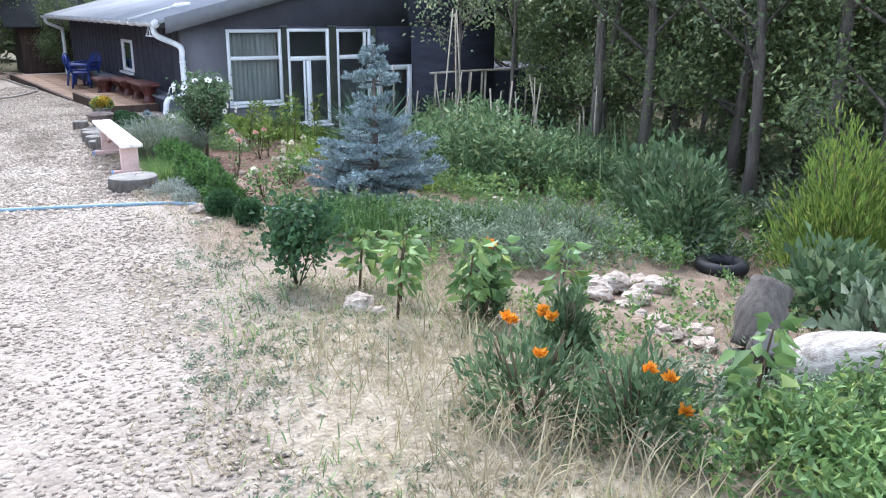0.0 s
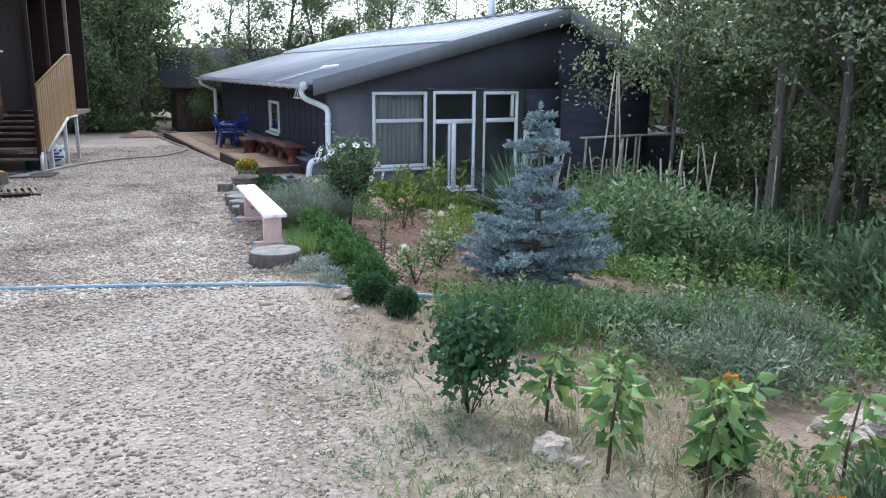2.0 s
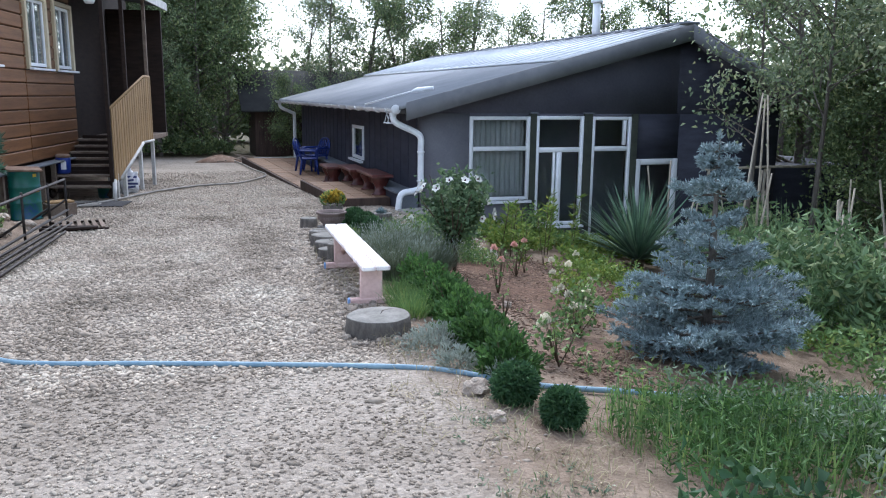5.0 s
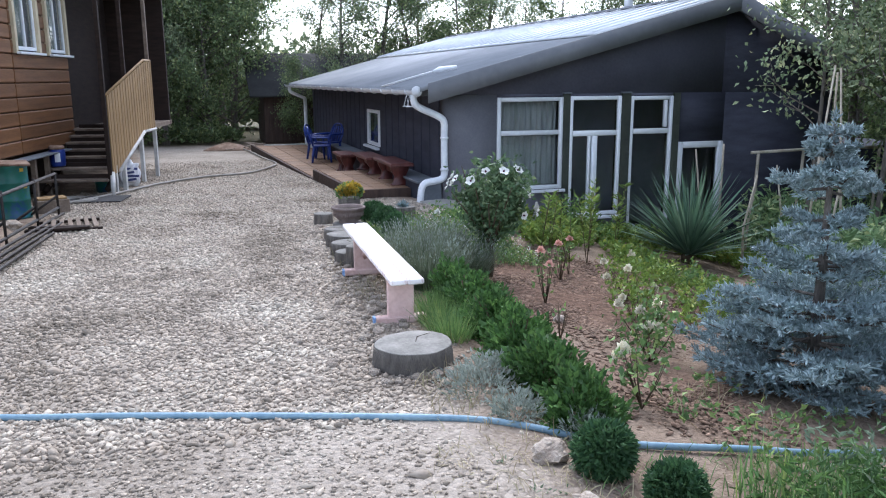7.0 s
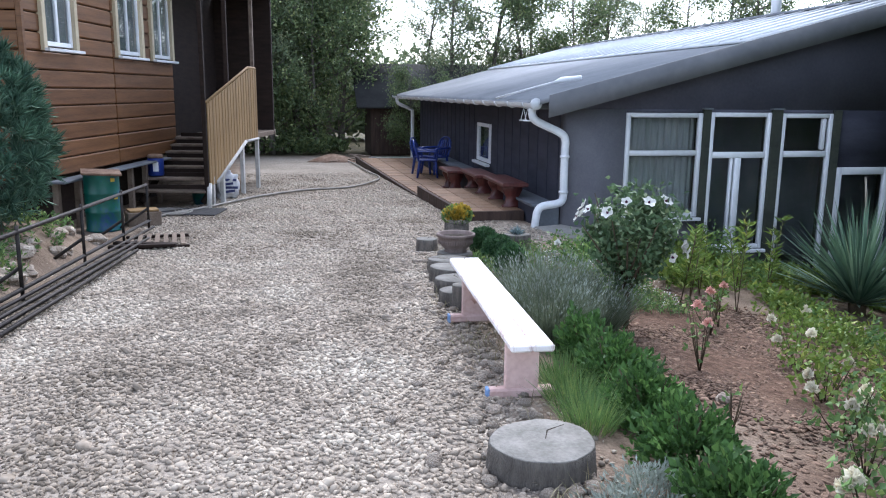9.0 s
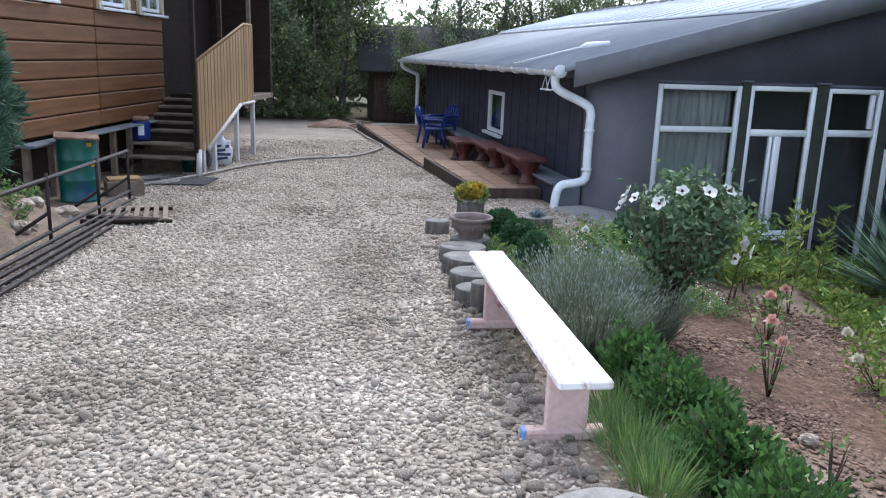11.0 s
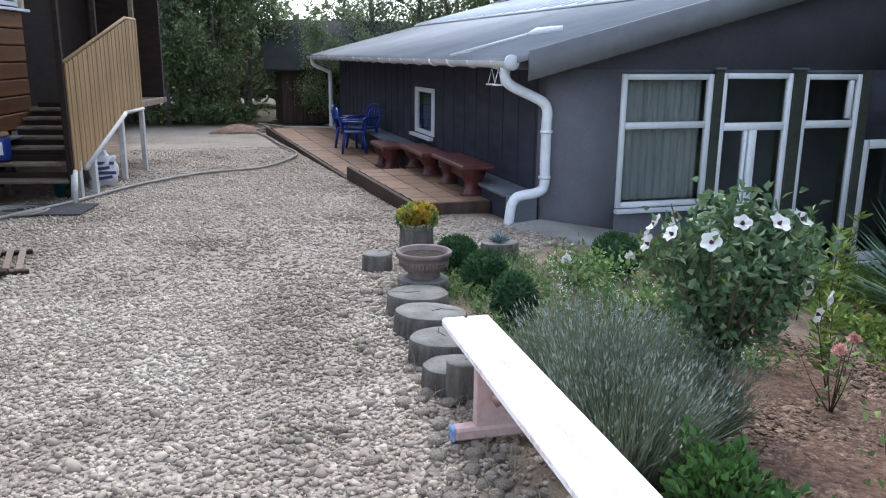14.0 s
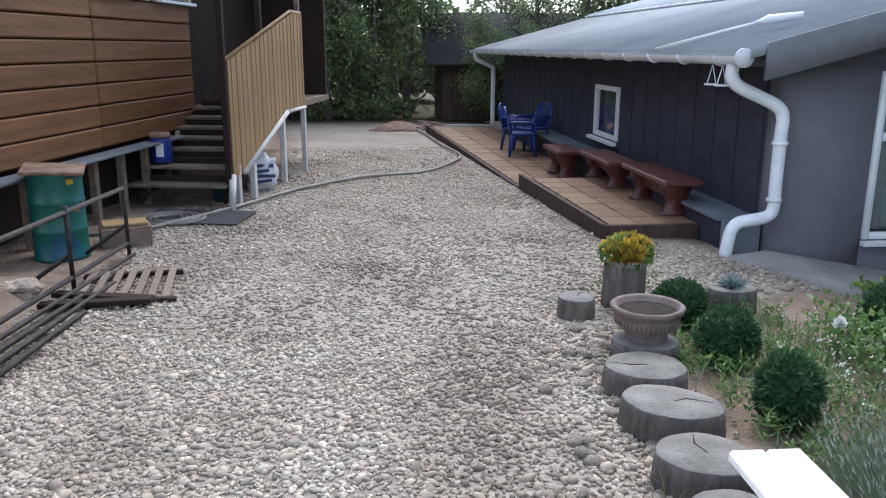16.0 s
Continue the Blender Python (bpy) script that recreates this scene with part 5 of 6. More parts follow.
for k in range(16):
    a = k * 2.4
    q = 0.2 + 0.25 * rng.random()
    lim.append(tube([(0, 0, 0.3 + 0.012 * k), (0.5 * q * math.cos(a), 0.5 * q * math.sin(a), 0.6), (q * 1.15 * math.cos(a), q * 1.15 * math.sin(a), 0.85 + 0.3 * rng.random())], [0.013, 0.009, 0.004], 5))
part("branchwork", join(*lim), M_TWIG, hib)
d = on_sphere(2900, rng)
hubs = on_sphere(60, rng) * rng.uniform(0.55, 1.08, (60, 1)) * [0.37, 0.37, 0.4]
d = unit(hubs[rng.integers(0, 60, 2900)] + rng.normal(size=(2900, 3)) * 0.12)
P = hubs[rng.integers(0, 60, 2900)] * rng.uniform(0.75, 1.1, (2900, 1)) + rng.normal(size=(2900, 3)) * 0.062
P[:, :2] *= np.clip(0.5 + 0.85 * (P[:, 2:3] + 0.42), 0.35, 1.25)
P += [0, 0, 0.76]
part("crown", leaves(P, d + [0, 0, 0.1] + rng.normal(size=d.shape) * 0.5, 0.065, 0.038, rng), L_HIB, hib)
for k in range(17):
    a = 2.4 * k + 0.5
    el = (-0.15, 0.4, 0.85, 0.1, 0.6)[k % 5]
    dd = Vector((math.cos(a) * math.cos(el), math.sin(a) * math.cos(el), math.sin(el)))
    pos = Vector((dd.x * 0.47, dd.y * 0.47, 0.78 + dd.z * 0.46))
    fl = part("flower", funnel(0.046 + 0.008 * (k % 3)), M_WPETAL, hib, "white five-petalled flower", smooth=True, m=Matrix.Translation(pos) @ dd.to_track_quat('Z', 'Y').to_matrix().to_4x4())
    part("eye", lathe([(0.011, 0.004), (0.009, 0.012), (0.003, 0.026)], 8), M_EYE, fl)

# blue spruce
spr = plant("blue_spruce", "young blue spruce with dense tiered branches", 4.38, 8.28, "tree")
SH_ = 1.85
part("trunk", tube([(0, 0, -0.03), (0.01, 0, 0.9), (0, 0, SH_)], [0.05, 0.03, 0.006], 8), M_TRUNK, spr)
rng = np.random.default_rng(77)
NP, ND, TW = [], [], []
tiers = [(0.1, 0.9, 13), (0.22, 1.0, 13), (0.36, 0.98, 12), (0.5, 0.86, 10), (0.62, 0.68, 8), (0.86, 0.42, 6), (0.94, 0.46, 6), (1.16, 0.27, 5), (1.36, 0.34, 6), (1.56, 0.16, 5), (1.68, 0.13, 4)]
for z, R, nb in tiers:
    ph = rng.uniform(0, 6.28)
    for b in range(nb):
        a = ph + 2 * math.pi * b / nb + rng.normal() * 0.15
        Lb = R * 0.9 * rng.uniform(0.72, 1.1)
        out = np.array([math.cos(a), math.sin(a), 0])
        side = np.array([-math.sin(a), math.cos(a), 0])
        base = np.array([0, 0, z + rng.normal() * 0.045])
        rise = 0.15 + 0.1 * z
        pts = [base, base + out * Lb * 0.5 + [0, 0, -0.02], base + out * Lb + [0, 0, rise * Lb]]
        TW.append(tube(pts, [0.012, 0.008, 0.004], 4, False))
        shoots = [(base + out * Lb * 0.25, base + out * Lb + np.array([0, 0, rise * Lb]))]
        for t in np.arange(0.3, 0.97, 0.15):
            o = base + out * Lb * t + [0, 0, rise * Lb * t * t - 0.02]
            for sg in (-1, 1):
                l2 = Lb * 0.36 * (1.05 - t) + 0.06
                shoots.append((o, o + (out * 0.75 + side * sg * 0.8) * l2 + np.array([0, 0, 0.25 * l2 + rng.normal() * 0.02])))
        for p0, p1 in shoots:
            ln = np.linalg.norm(p1 - p0)
            n = int(ln * 260) + 8
            t = rng.random(n)[:, None]
            NP.append(p0 + (p1 - p0) * t)
            ax = (p1 - p0) / max(ln, 1e-3)
            ND.append(unit(rng.normal(size=(n, 3))) * 0.8 + ax * 0.75 + [0, 0, 0.3])
top_n = 160
NP.append(np.array([0, 0, 1.6]) + np.array([0, 0, 0.26]) * rng.random((top_n, 1)))
ND.append(unit(rng.normal(size=(top_n, 3))) + [0, 0, 0.7])
part("branchwork", join(*TW), M_TRUNK, spr)
part("needles", leaves(np.vstack(NP), np.vstack(ND), 0.048, 0.013, rng, 0.1), L_SPRUCE, spr, "silvery blue needles")


def yucca(x, y, h, n, seed, dz=0.0, label="blue-green yucca with stiff sword leaves"):
    rng = np.random.default_rng(seed)
    p = plant("yucca", label, x, y, "plant", "yuccas", dz)
    D = on_sphere(n, rng)
    D[:, 2] = np.abs(D[:, 2]) * 1.3 + 0.22
    part("sword_leaves", blades(D * 0.05 + [0, 0, 0.12], D, np.full(n, h), 0.04, rng, 0.12), L_YUCCA, p)
    part("stem", lathe([(0.09, -0.03), (0.1, 0.12), (0.05, 0.2)], 10), M_TWIG, p)


yucca(7.0, 13.4, 1.15, 300, 81)
yucca(-2.5, 12.6, 0.75, 170, 82)
yucca(-2.9, 13.3, 0.6, 120, 83)


def round_head(rng, r=0.042):
    """A full round bloom: overlapping cupped petals in rings."""
    P, D = [], []
    for ring, (lift, out, num) in enumerate(((0.2, 1.0, 9), (0.7, 0.8, 8), (1.3, 0.5, 7), (2.4, 0.25, 5))):
        for k in range(num):
            a = 6.283 * k / num + ring * 0.5
            P.append((0.12 * r * math.cos(a), 0.12 * r * math.sin(a), 0.1 * r * ring))
            D.append((out * math.cos(a), out * math.sin(a), lift))
    return leaves(np.array(P), np.array(D), r, r * 1.05, rng, 0.22)


def rose(x, y, h, r, nf, material, seed, dens=500, label="rose bush with cream flowers", leafm=None):
    rng = np.random.default_rng(seed)
    p = plant("rose_bush", label, x, y, "shrub", "roses")
    st, tips = [], []
    for k in range(9):
        a, q = rng.uniform(0, 6.28), rng.uniform(0.3, 1) * r
        tip = (q * math.cos(a), q * math.sin(a), h * rng.uniform(0.65, 1.0))
        st.append(tube([(0, 0, -0.02), (tip[0] * 0.6, tip[1] * 0.6, tip[2] * 0.5), tip], [0.005, 0.004, 0.002], 4))
        tips.append(tip)
    part("branchwork", join(*st), M_TWIG, p)
    T = np.array(tips)
    pick = T[rng.integers(0, len(T), dens)]
    P = pick * rng.uniform(0.25, 1, (dens, 1)) ** 0.6 + rng.normal(size=(dens, 3)) * 0.07
    P[:, 2] = np.maximum(P[:, 2], 0.05)
    part("leaves", leaves(P, rng.normal(size=(dens, 3)) + [0, 0, 0.3], 0.055, 0.035, rng), leafm or L_MID, p)
    for k in range(nf):
        q = T[k % len(T)] * (1.0 if k < len(T) else 0.8) + rng.normal(size=3) * 0.03
        part("flower", round_head(rng), material, p, m=Matrix.Translation(Vector(q)))


rose(2.9, 8.0, 0.34, 0.2, 3, M_CPETAL, 91, 130, "thin low rose bush with cream flowers")
rose(3.5, 8.85, 0.34, 0.24, 3, M_CPETAL, 92, 170, "low rose bush with cream flowers")
rose(3.75, 9.35, 0.34, 0.24, 3, M_CPETAL, 93, 190, "low rose bush with cream flowers")
rose(4.1, 10.0, 0.36, 0.28, 3, M_CPETAL, 94, 230, "low rose bush with cream flowers", L_LIME)
rose(4.5, 10.85, 0.38, 0.3, 3, M_CPETAL, 95, 260, "low rose bush with cream flowers", L_LIME)
rose(3.48, 10.55, 0.5, 0.16, 2, M_PINK, 96, 30, "bare-stemmed rose with pink flowers on mulch")
rose(4.2, 11.7, 0.5, 0.22, 2, M_PINK, 97, 45, "bare-stemmed rose with pink flowers on mulch")
rose(3.06, 9.4, 0.28, 0.06, 0, M_PINK, 98, 8, "short bare rose stem on sandy soil")
rose(3.75, 13.75, 0.3, 0.4, 2, M_WPETAL, 99, 520, "spreading rose with a white flower")
rose(3.9, 13.2, 0.3, 0.45, 1, M_WPETAL, 100, 600, "spreading low rose by the boxwood")
rose(1.93, 4.78, 0.58, 0.3, 0, M_PINK, 101, 1300, "dark green leafy rose bush at the lawn edge", L_BALL)
rose(6.0, 15.1, 0.5, 0.4, 0, M_PINK, 102, 500, "leafy green shrub by the house wall")

# lilies
for k, (x, y, h) in enumerate(((4.3, 12.5, 0.8), (4.68, 13.0, 0.92), (5.05, 12.7, 0.9), (5.5, 13.5, 0.95), (4.95, 13.3, 0.8), (5.95, 13.6, 0.9), (4.45, 12.0, 0.6))):
    rng = np.random.default_rng(110 + k)
    p = plant("lily_stem", "tall yellow-green leafy lily stem", x, y, "plant", "lilies")
    st, P, D = [], [], []
    for j in range(2):
        a = rng.uniform(0, 6.28)
        t = np.array([0.12 * math.cos(a), 0.12 * math.sin(a), h * rng.uniform(0.8, 1.05)])
        st.append(tube([(0, 0, -0.02), t], [0.006, 0.003], 5))
        z = rng.uniform(0.25, 1, 50)[:, None]
        P.append(t * z)
        aa = np.arange(50) * 2.4
        D.append(np.stack([np.cos(aa), np.sin(aa), np.full(50, 0.6)], 1))
    part("stem", join(*st), M_TWIG, p)
    part("leaves", leaves(np.vstack(P), np.vstack(D), 0.115, 0.024, rng), L_LIME, p)


def scatter(name, label, n, xr, yr, h, w, material, seed, keep=None, tilt=0.5, bend=0.4, cat="grass"):
    rng = np.random.default_rng(seed)
    x, y = rng.uniform(*xr, n), rng.uniform(*yr, n)
    dens = wobble(x, y, 2.2, seed + 1)
    ok = dens + rng.normal(size=n) * 0.35 > 0.1
    if keep is not None:
        ok &= keep(x, y)
    x, y = x[ok], y[ok]
    m = len(x)
    P = np.stack([x, y, gz(x, y) - 0.01], 1)
    a = rng.uniform(0, 6.28, m)
    D = np.stack([np.cos(a) * tilt, np.sin(a) * tilt, np.ones(m)], 1)
    D[:, :2] *= rng.uniform(0.2, 1.5, (m, 1))
    ob = part(name, blades(P, D, np.full(m, h), w, rng, bend), material)
    tagged(ob, label, cat, kind="stuff")


def weeds(name, label, n, xr, yr, h, ll, lw, material, seed, keep=None, patch=2.0):
    """Leafy growth: little upright stems, each set with leaves."""
    rng = np.random.default_rng(seed)
    x, y = rng.uniform(*xr, n), rng.uniform(*yr, n)
    ok = wobble(x, y, patch, seed + 3) + rng.normal(size=n) * 0.3 > -0.1
    if keep is not None:
        ok &= keep(x, y)
    x, y = x[ok], y[ok]
    m = len(x)
    hs = h * (0.75 + 0.35 * wobble(x, y, 1.3, seed + 5)) * rng.uniform(0.6, 1.15, m)
    k = 9
    t = rng.uniform(0.12, 1, (m, k))
    lean = rng.normal(size=(m, 1, 2)) * 0.22
    P = np.zeros((m, k, 3))
    P[..., :2] = np.stack([x, y], 1)[:, None, :] + lean * (t * hs[:, None])[..., None] + rng.normal(size=(m, k, 2)) * 0.02
    P[..., 2] = gz(x, y)[:, None] + t * hs[:, None]
    D = rng.normal(size=(m, k, 3))
    D[..., 2] = np.abs(D[..., 2]) * 0.5 + 0.3
    ob = part(name, leaves(P.reshape(-1, 3), D.reshape(-1, 3), ll, lw, rng), material)
    tagged(ob, label, "plants", kind="stuff")


# ---- trees ----
def make_tree(seed, height, crown_r, leafm, n_leaf=7200, leaf=0.105, trunk_r=0.11, lean=0.3, base_frac=0.25):
    rng = random.Random(seed)
    nrg = np.random.default_rng(seed)
    tr = thing("tree", "tall thin-trunked tree with loose green crown", "tree", (0, 0, 0), group="trees")
    lx, ly = rng.uniform(-lean, lean), rng.uniform(-lean, lean)
    path = [(lx * t * t * height * 0.3 + 0.08 * math.sin(5 * t + seed), ly * t * t * height * 0.3 + 0.08 * math.cos(4 * t + seed), height * 0.92 * t - 0.1) for t in np.linspace(0, 1, 9)]
    part("trunk", tube(path, [trunk_r * (1 - 0.85 * t) * (1.25 if t == 0 else 1) for t in np.linspace(0, 1, 9)], 9), M_TRUNK, tr, smooth=True)
    limbs, ends = [], []
    for k in range(20):
        t = base_frac + (0.97 - base_frac) * (k + rng.random()) / 20
        i = min(int(t * 8), 7)
        o = Vector(path[i]).lerp(Vector(path[i + 1]), t * 8 - i)
        a = rng.uniform(0, 6.28)
        ln = crown_r * rng.uniform(0.55, 1.1) * (1.15 - 0.6 * t)
        d = Vector((math.cos(a), math.sin(a), rng.uniform(0.25, 0.9))).normalized()
        m1 = o + d * ln * 0.5 + Vector((0, 0, 0.05 * ln))
        e = o + d * ln + Vector((rng.uniform(-0.2, 0.2), rng.uniform(-0.2, 0.2), 0.15 * ln))
        limbs.append(tube([o, m1, e], [trunk_r * 0.4 * (1.1 - t * 0.7), trunk_r * 0.25 * (1.1 - t * 0.7), 0.008], 5, False))
        ends += [m1, e]
        for j in range(3):
            s = o.lerp(e, rng.uniform(0.35, 0.9))
            dd = (d + Vector((rng.uniform(-1, 1), rng.uniform(-1, 1), rng.uniform(-0.4, 0.7)))).normalized()
            e2 = s + dd * ln * rng.uniform(0.3, 0.55)
            limbs.append(tube([s, e2], [trunk_r * 0.14, 0.005], 4, False))
            ends += [e2, s.lerp(e2, 0.6)]
    part("branchwork", join(*limbs), M_TRUNK, tr)
    E = np.array([tuple(e) for e in ends])
    c = E[nrg.integers(0, len(E), n_leaf)]
    sp = nrg.normal(size=(n_leaf, 3)) * crown_r * 0.15 * nrg.uniform(0.3, 1.3, (n_leaf, 1))
    part("crown", leaves(c + sp, nrg.normal(size=(n_leaf, 3)) + [0, 0, -0.3], leaf, leaf * 0.55, nrg), leafm, tr)
    return tr


kinds = [make_tree(1, 7.5, 1.9, L_TREE, base_frac=0.2), make_tree(2, 8.5, 2.0, L_TREE2, base_frac=0.3), make_tree(3, 6.5, 1.8, L_TREE, base_frac=0.12), make_tree(4, 9.0, 1.7, L_TREE2, trunk_r=0.13, base_frac=0.35), make_tree(5, 5.0, 1.7, L_TREE, trunk_r=0.07, base_frac=0.08), make_tree(6, 5.6, 1.25, L_TREE2, 1700, 0.085, 0.045, 0.2, 0.42)]
rt = random.Random(21)
SPOTS = []


def set_tree(x, y, k, s=1.0):
    SPOTS.append((x, y, k, s))


# wood beyond the drive: close and dark to the west, thinner to the east
for k in range(26):
    set_tree(-9 + 0.44 * k + rt.uniform(-0.4, 0.4), 35.2 + rt.uniform(-1.0, 2.0), (4, 0, 2, 1, 4)[k % 5], rt.uniform(1.05, 1.4))
for k in range(13):
    set_tree(-12 + 1.25 * k + rt.uniform(-0.5, 0.5), 39 + rt.uniform(-1, 3), (1, 0, 2, 3)[k % 4], rt.uniform(1.2, 1.5))
for k in range(8):
    set_tree(-4.5 + 0.62 * k + rt.uniform(-0.3, 0.3), 33.8 + rt.uniform(-0.3, 0.8), (1, 3)[k % 2], rt.uniform(0.7, 0.95))
for k in range(12):
    set_tree(5.6 + 1.2 * k + rt.uniform(-0.6, 0.6), 36 + rt.uniform(-1.5, 5), (1, 3, 0)[k % 3], rt.uniform(0.95, 1.25))
for k in range(7):
    set_tree(-4.8 + rt.uniform(-3, 0.5), 28.5 + k * 1.0, (0, 1, 2)[k % 3], rt.uniform(0.9, 1.1))
# east wood along the garden
for x, y, k, s in ((10.6, 11.2, 3, 1.0), (10.6, 9.8, 1, 1.05), (11.9, 12.2, 0, 1.0), (13.4, 14.2, 3, 1.0), (10.2, 7.4, 1, 0.95), (10.9, 6.6, 3, 1.0), (11.5, 8.6, 0, 1.0), (9.8, 5.2, 2, 0.9), (11.5, 4.4, 1, 1.0), (12.8, 11.0, 2, 1.0), (13.2, 17.0, 0, 1.0), (14.0, 9.0, 3, 1.0), (13.5, 6.2, 0, 1.0), (14.8, 13.0, 1, 1.0), (15.0, 18.5, 3, 1.0), (15.5, 15.5, 2, 1.1), (13.3, 3.0, 0, 1.0), (16.0, 10.5, 2, 1.2), (16.0, 6.5, 2, 1.2), (16.2, 21, 1, 1.0), (14.2, 23, 0, 1.0), (17.5, 13.5, 0, 1.2), (18, 8.5, 1, 1.2), (17, 4, 3, 1.2), (12, 2.0, 2, 1.0), (9.2, 2.2, 4, 0.9), (14.5, 0.5, 1, 1.0), (13.0, 14.9, 4, 0.9), (12.2, 10.0, 4, 0.9), (12.5, 7.5, 4, 0.9), (12.0, 5.5, 4, 0.9), (14.6, 11.0, 4, 1.0), (15.5, 8.0, 4, 1.0), (19.5, 11, 2, 1.2), (20, 6, 0, 1.2), (19, 16, 1, 1.2)):
    set_tree(x, y, k, s)
for x, y, k, s in ((4.5, 32.3, 4, 0.6), (5.7, 32.1, 4, 0.65), (8.9, 13.3, 5, 1.0), (12.6, 13.3, 2, 0.8), (13.6, 15.6, 0, 0.9), (10.4, 13.4, 5, 1.15)):
    set_tree(x, y, k, s)
# unseen trees round the rest of the place, added for reflections
for k in range(9):
    a = math.pi + math.pi * k / 8
    set_tree(2 + 22 * math.cos(a), 2 + 20 * math.sin(a), k % 4, 1.1)
used = set()
for x, y, k, s in SPOTS:
    mtx = pose(x, y, gzf(x, y), 0, 0, rt.uniform(0, 360))
    if k in used:
        t = copy_thing(kinds[k], mtx)
    else:
        t = kinds[k]
        t.matrix_world = mtx
        used.add(k)
    t.scale = (s, s, s * rt.uniform(0.92, 1.1))

# ---- east beds ----
reeds = lambda x, y: (x > 6.2 + 0.62 * np.maximum(y - 10.2, 0)) & (x - 6.3 > 0.35 * np.abs(y - 10.5) - 0.6) & (y < 15.6)
weeds("reed_bed", "tall green reed-like crop in a dense stand", 7000, (6.2, 11.0), (8.6, 15.4), 1.15, 0.13, 0.045, L_REED, 200, reeds, 1.0)
scatter("reed_stalks", "long arching reed blades among the crop", 900, (6.2, 11.0), (8.4, 15.4), 1.35, 0.022, L_REED, 201, reeds, 0.25)
weeds("log_bed_growth", "fine green herbs between logs and boxwood", 2000, (2.35, 5.0), (12.2, 15.3), 0.17, 0.05, 0.016, L_MID, 216, lambda x, y: (x > 2.45) & (x < 3.0 + 0.45 * (15.4 - y)), 2.4)
scatter("log_bed_grass", "dry and green grass wisps behind the logs", 4200, (2.35, 4.4), (12.2, 15.0), 0.16, 0.008, L_REED, 217, lambda x, y: x < 3.0 + 0.4 * (15.4 - y), 0.7, 0.6)
weeds("log_bed_blossom", "tiny white blossoms over the bed", 120, (3.1, 4.4), (12.3, 14.2), 0.22, 0.02, 0.018, M_WPETAL, 218, None, 2.4)
weeds("rose_bed_growth", "yellow-green leafy growth round the roses", 1500, (3.7, 6.2), (8.6, 12.8), 0.26, 0.06, 0.03, L_LIME, 215, lambda x, y: (x > 4.35 + 0.45 * (y - 9.5) * (y < 11.5) + 0.9 * (y >= 11.5)) & ((x - 4.48) ** 2 + (y - 8.4) ** 2 > 0.7), 2.4)
weeds("low_weeds", "mixed low weeds and herbs over the bed", 6200, (4.4, 11.5), (4.6, 15.2), 0.42, 0.07, 0.035, L_MID, 210, lambda x, y: (x > 4.9 + 0.1 * (y - 5)) & ~((x - 4.48) ** 2 + (y - 8.4) ** 2 < 0.8) & ~((y > 14.6) & (x < 6.3)) & ((x - 7.0) ** 2 + (y - 13.4) ** 2 > 0.9) & (np.hypot(x - 6.6, y - 12.4) > 0.7))
weeds("grey_herbs", "grey-green feathery herbs in soft mounds", 2600, (3.0, 6.6), (4.6, 7.0), 0.4, 0.06, 0.018, L_GREY, 220, lambda x, y: (x > 3.2 + 0.35 * (6.2 - y)), 2.4)
weeds("yellow_ground_cover", "yellow-green leafy ground cover by the house", 2600, (4.6, 8.3), (12.6, 15.6), 0.3, 0.08, 0.045, L_LIME, 230, lambda x, y: (y > 13.4 + 0.3 * (x - 5)) | (x > 5.7) & (np.hypot(x - 7.0, y - 13.4) > 0.7) & (np.hypot(x - 6.6, y - 12.5) > 0.6))
weeds("foreground_herbs", "leafy light green herbs at the bed's near edge", 6500, (2.2, 6.2), (0.5, 2.5), 0.36, 0.055, 0.024, L_MID, 240, lambda x, y: (y < 1.75 + 0.12 * (x - 2)) , 1.4)
weeds("bed_herbs", "silvery-green herbs between stones and flowers", 1500, (2.3, 5.6), (1.6, 3.0), 0.2, 0.045, 0.018, L_GREY, 250, lambda x, y: y < 2.6, 2.4)
weeds("low_hedge", "low feathery dark green edging shrubs", 2300, (2.5, 5.3), (5.75, 6.75), 0.36, 0.06, 0.014, L_BOX, 260, None, 1.0)
scatter("hedge_shoots", "upright green shoots of the low edging", 1500, (2.5, 5.3), (5.75, 6.8), 0.36, 0.01, L_MID, 261, None, 0.2, 0.1)
weeds("wood_edge_growth", "tangled undergrowth at the wood's edge", 7000, (9.0, 17.0), (1.0, 17.0), 0.7, 0.12, 0.06, L_TREE2, 270, None, 1.0)
weeds("far_growth", "tangled undergrowth below the far trees", 6500, (-10.0, 9.0), (32.6, 36.5), 0.9, 0.16, 0.08, L_TREE, 280, lambda x, y: (y > 33.4) & ~((x > 2.6) & (x < 8.0) & (y < 36.2)), 1.0)
weeds("distant_wood", "distant belt of green woodland", 5200, (20.0, 27.0), (-12.0, 34.0), 6.0, 0.5, 0.3, L_TREE, 283, None, 0.6)
weeds("distant_wood", "distant belt of green woodland", 4200, (-24.0, 22.0), (44.0, 50.0), 5.0, 0.5, 0.3, L_TREE2, 284, None, 0.6)
weeds("west_bed_growth", "low green plants in the raised rock bed", 1500, (-3.6, -1.9), (10.0, 15.6), 0.22, 0.06, 0.03, L_MID, 290, None, 2.0)

# dry grass fringes
scatter("dry_grass", "sparse dry straw-coloured grass on worn soil", 30000, (0.1, 3.2), (0.8, 7.2), 0.1, 0.006, L_DRY, 300, lambda x, y: x > 0.25 + 0.3 * np.maximum(y - 1.5, 0), 1.1, 0.8)
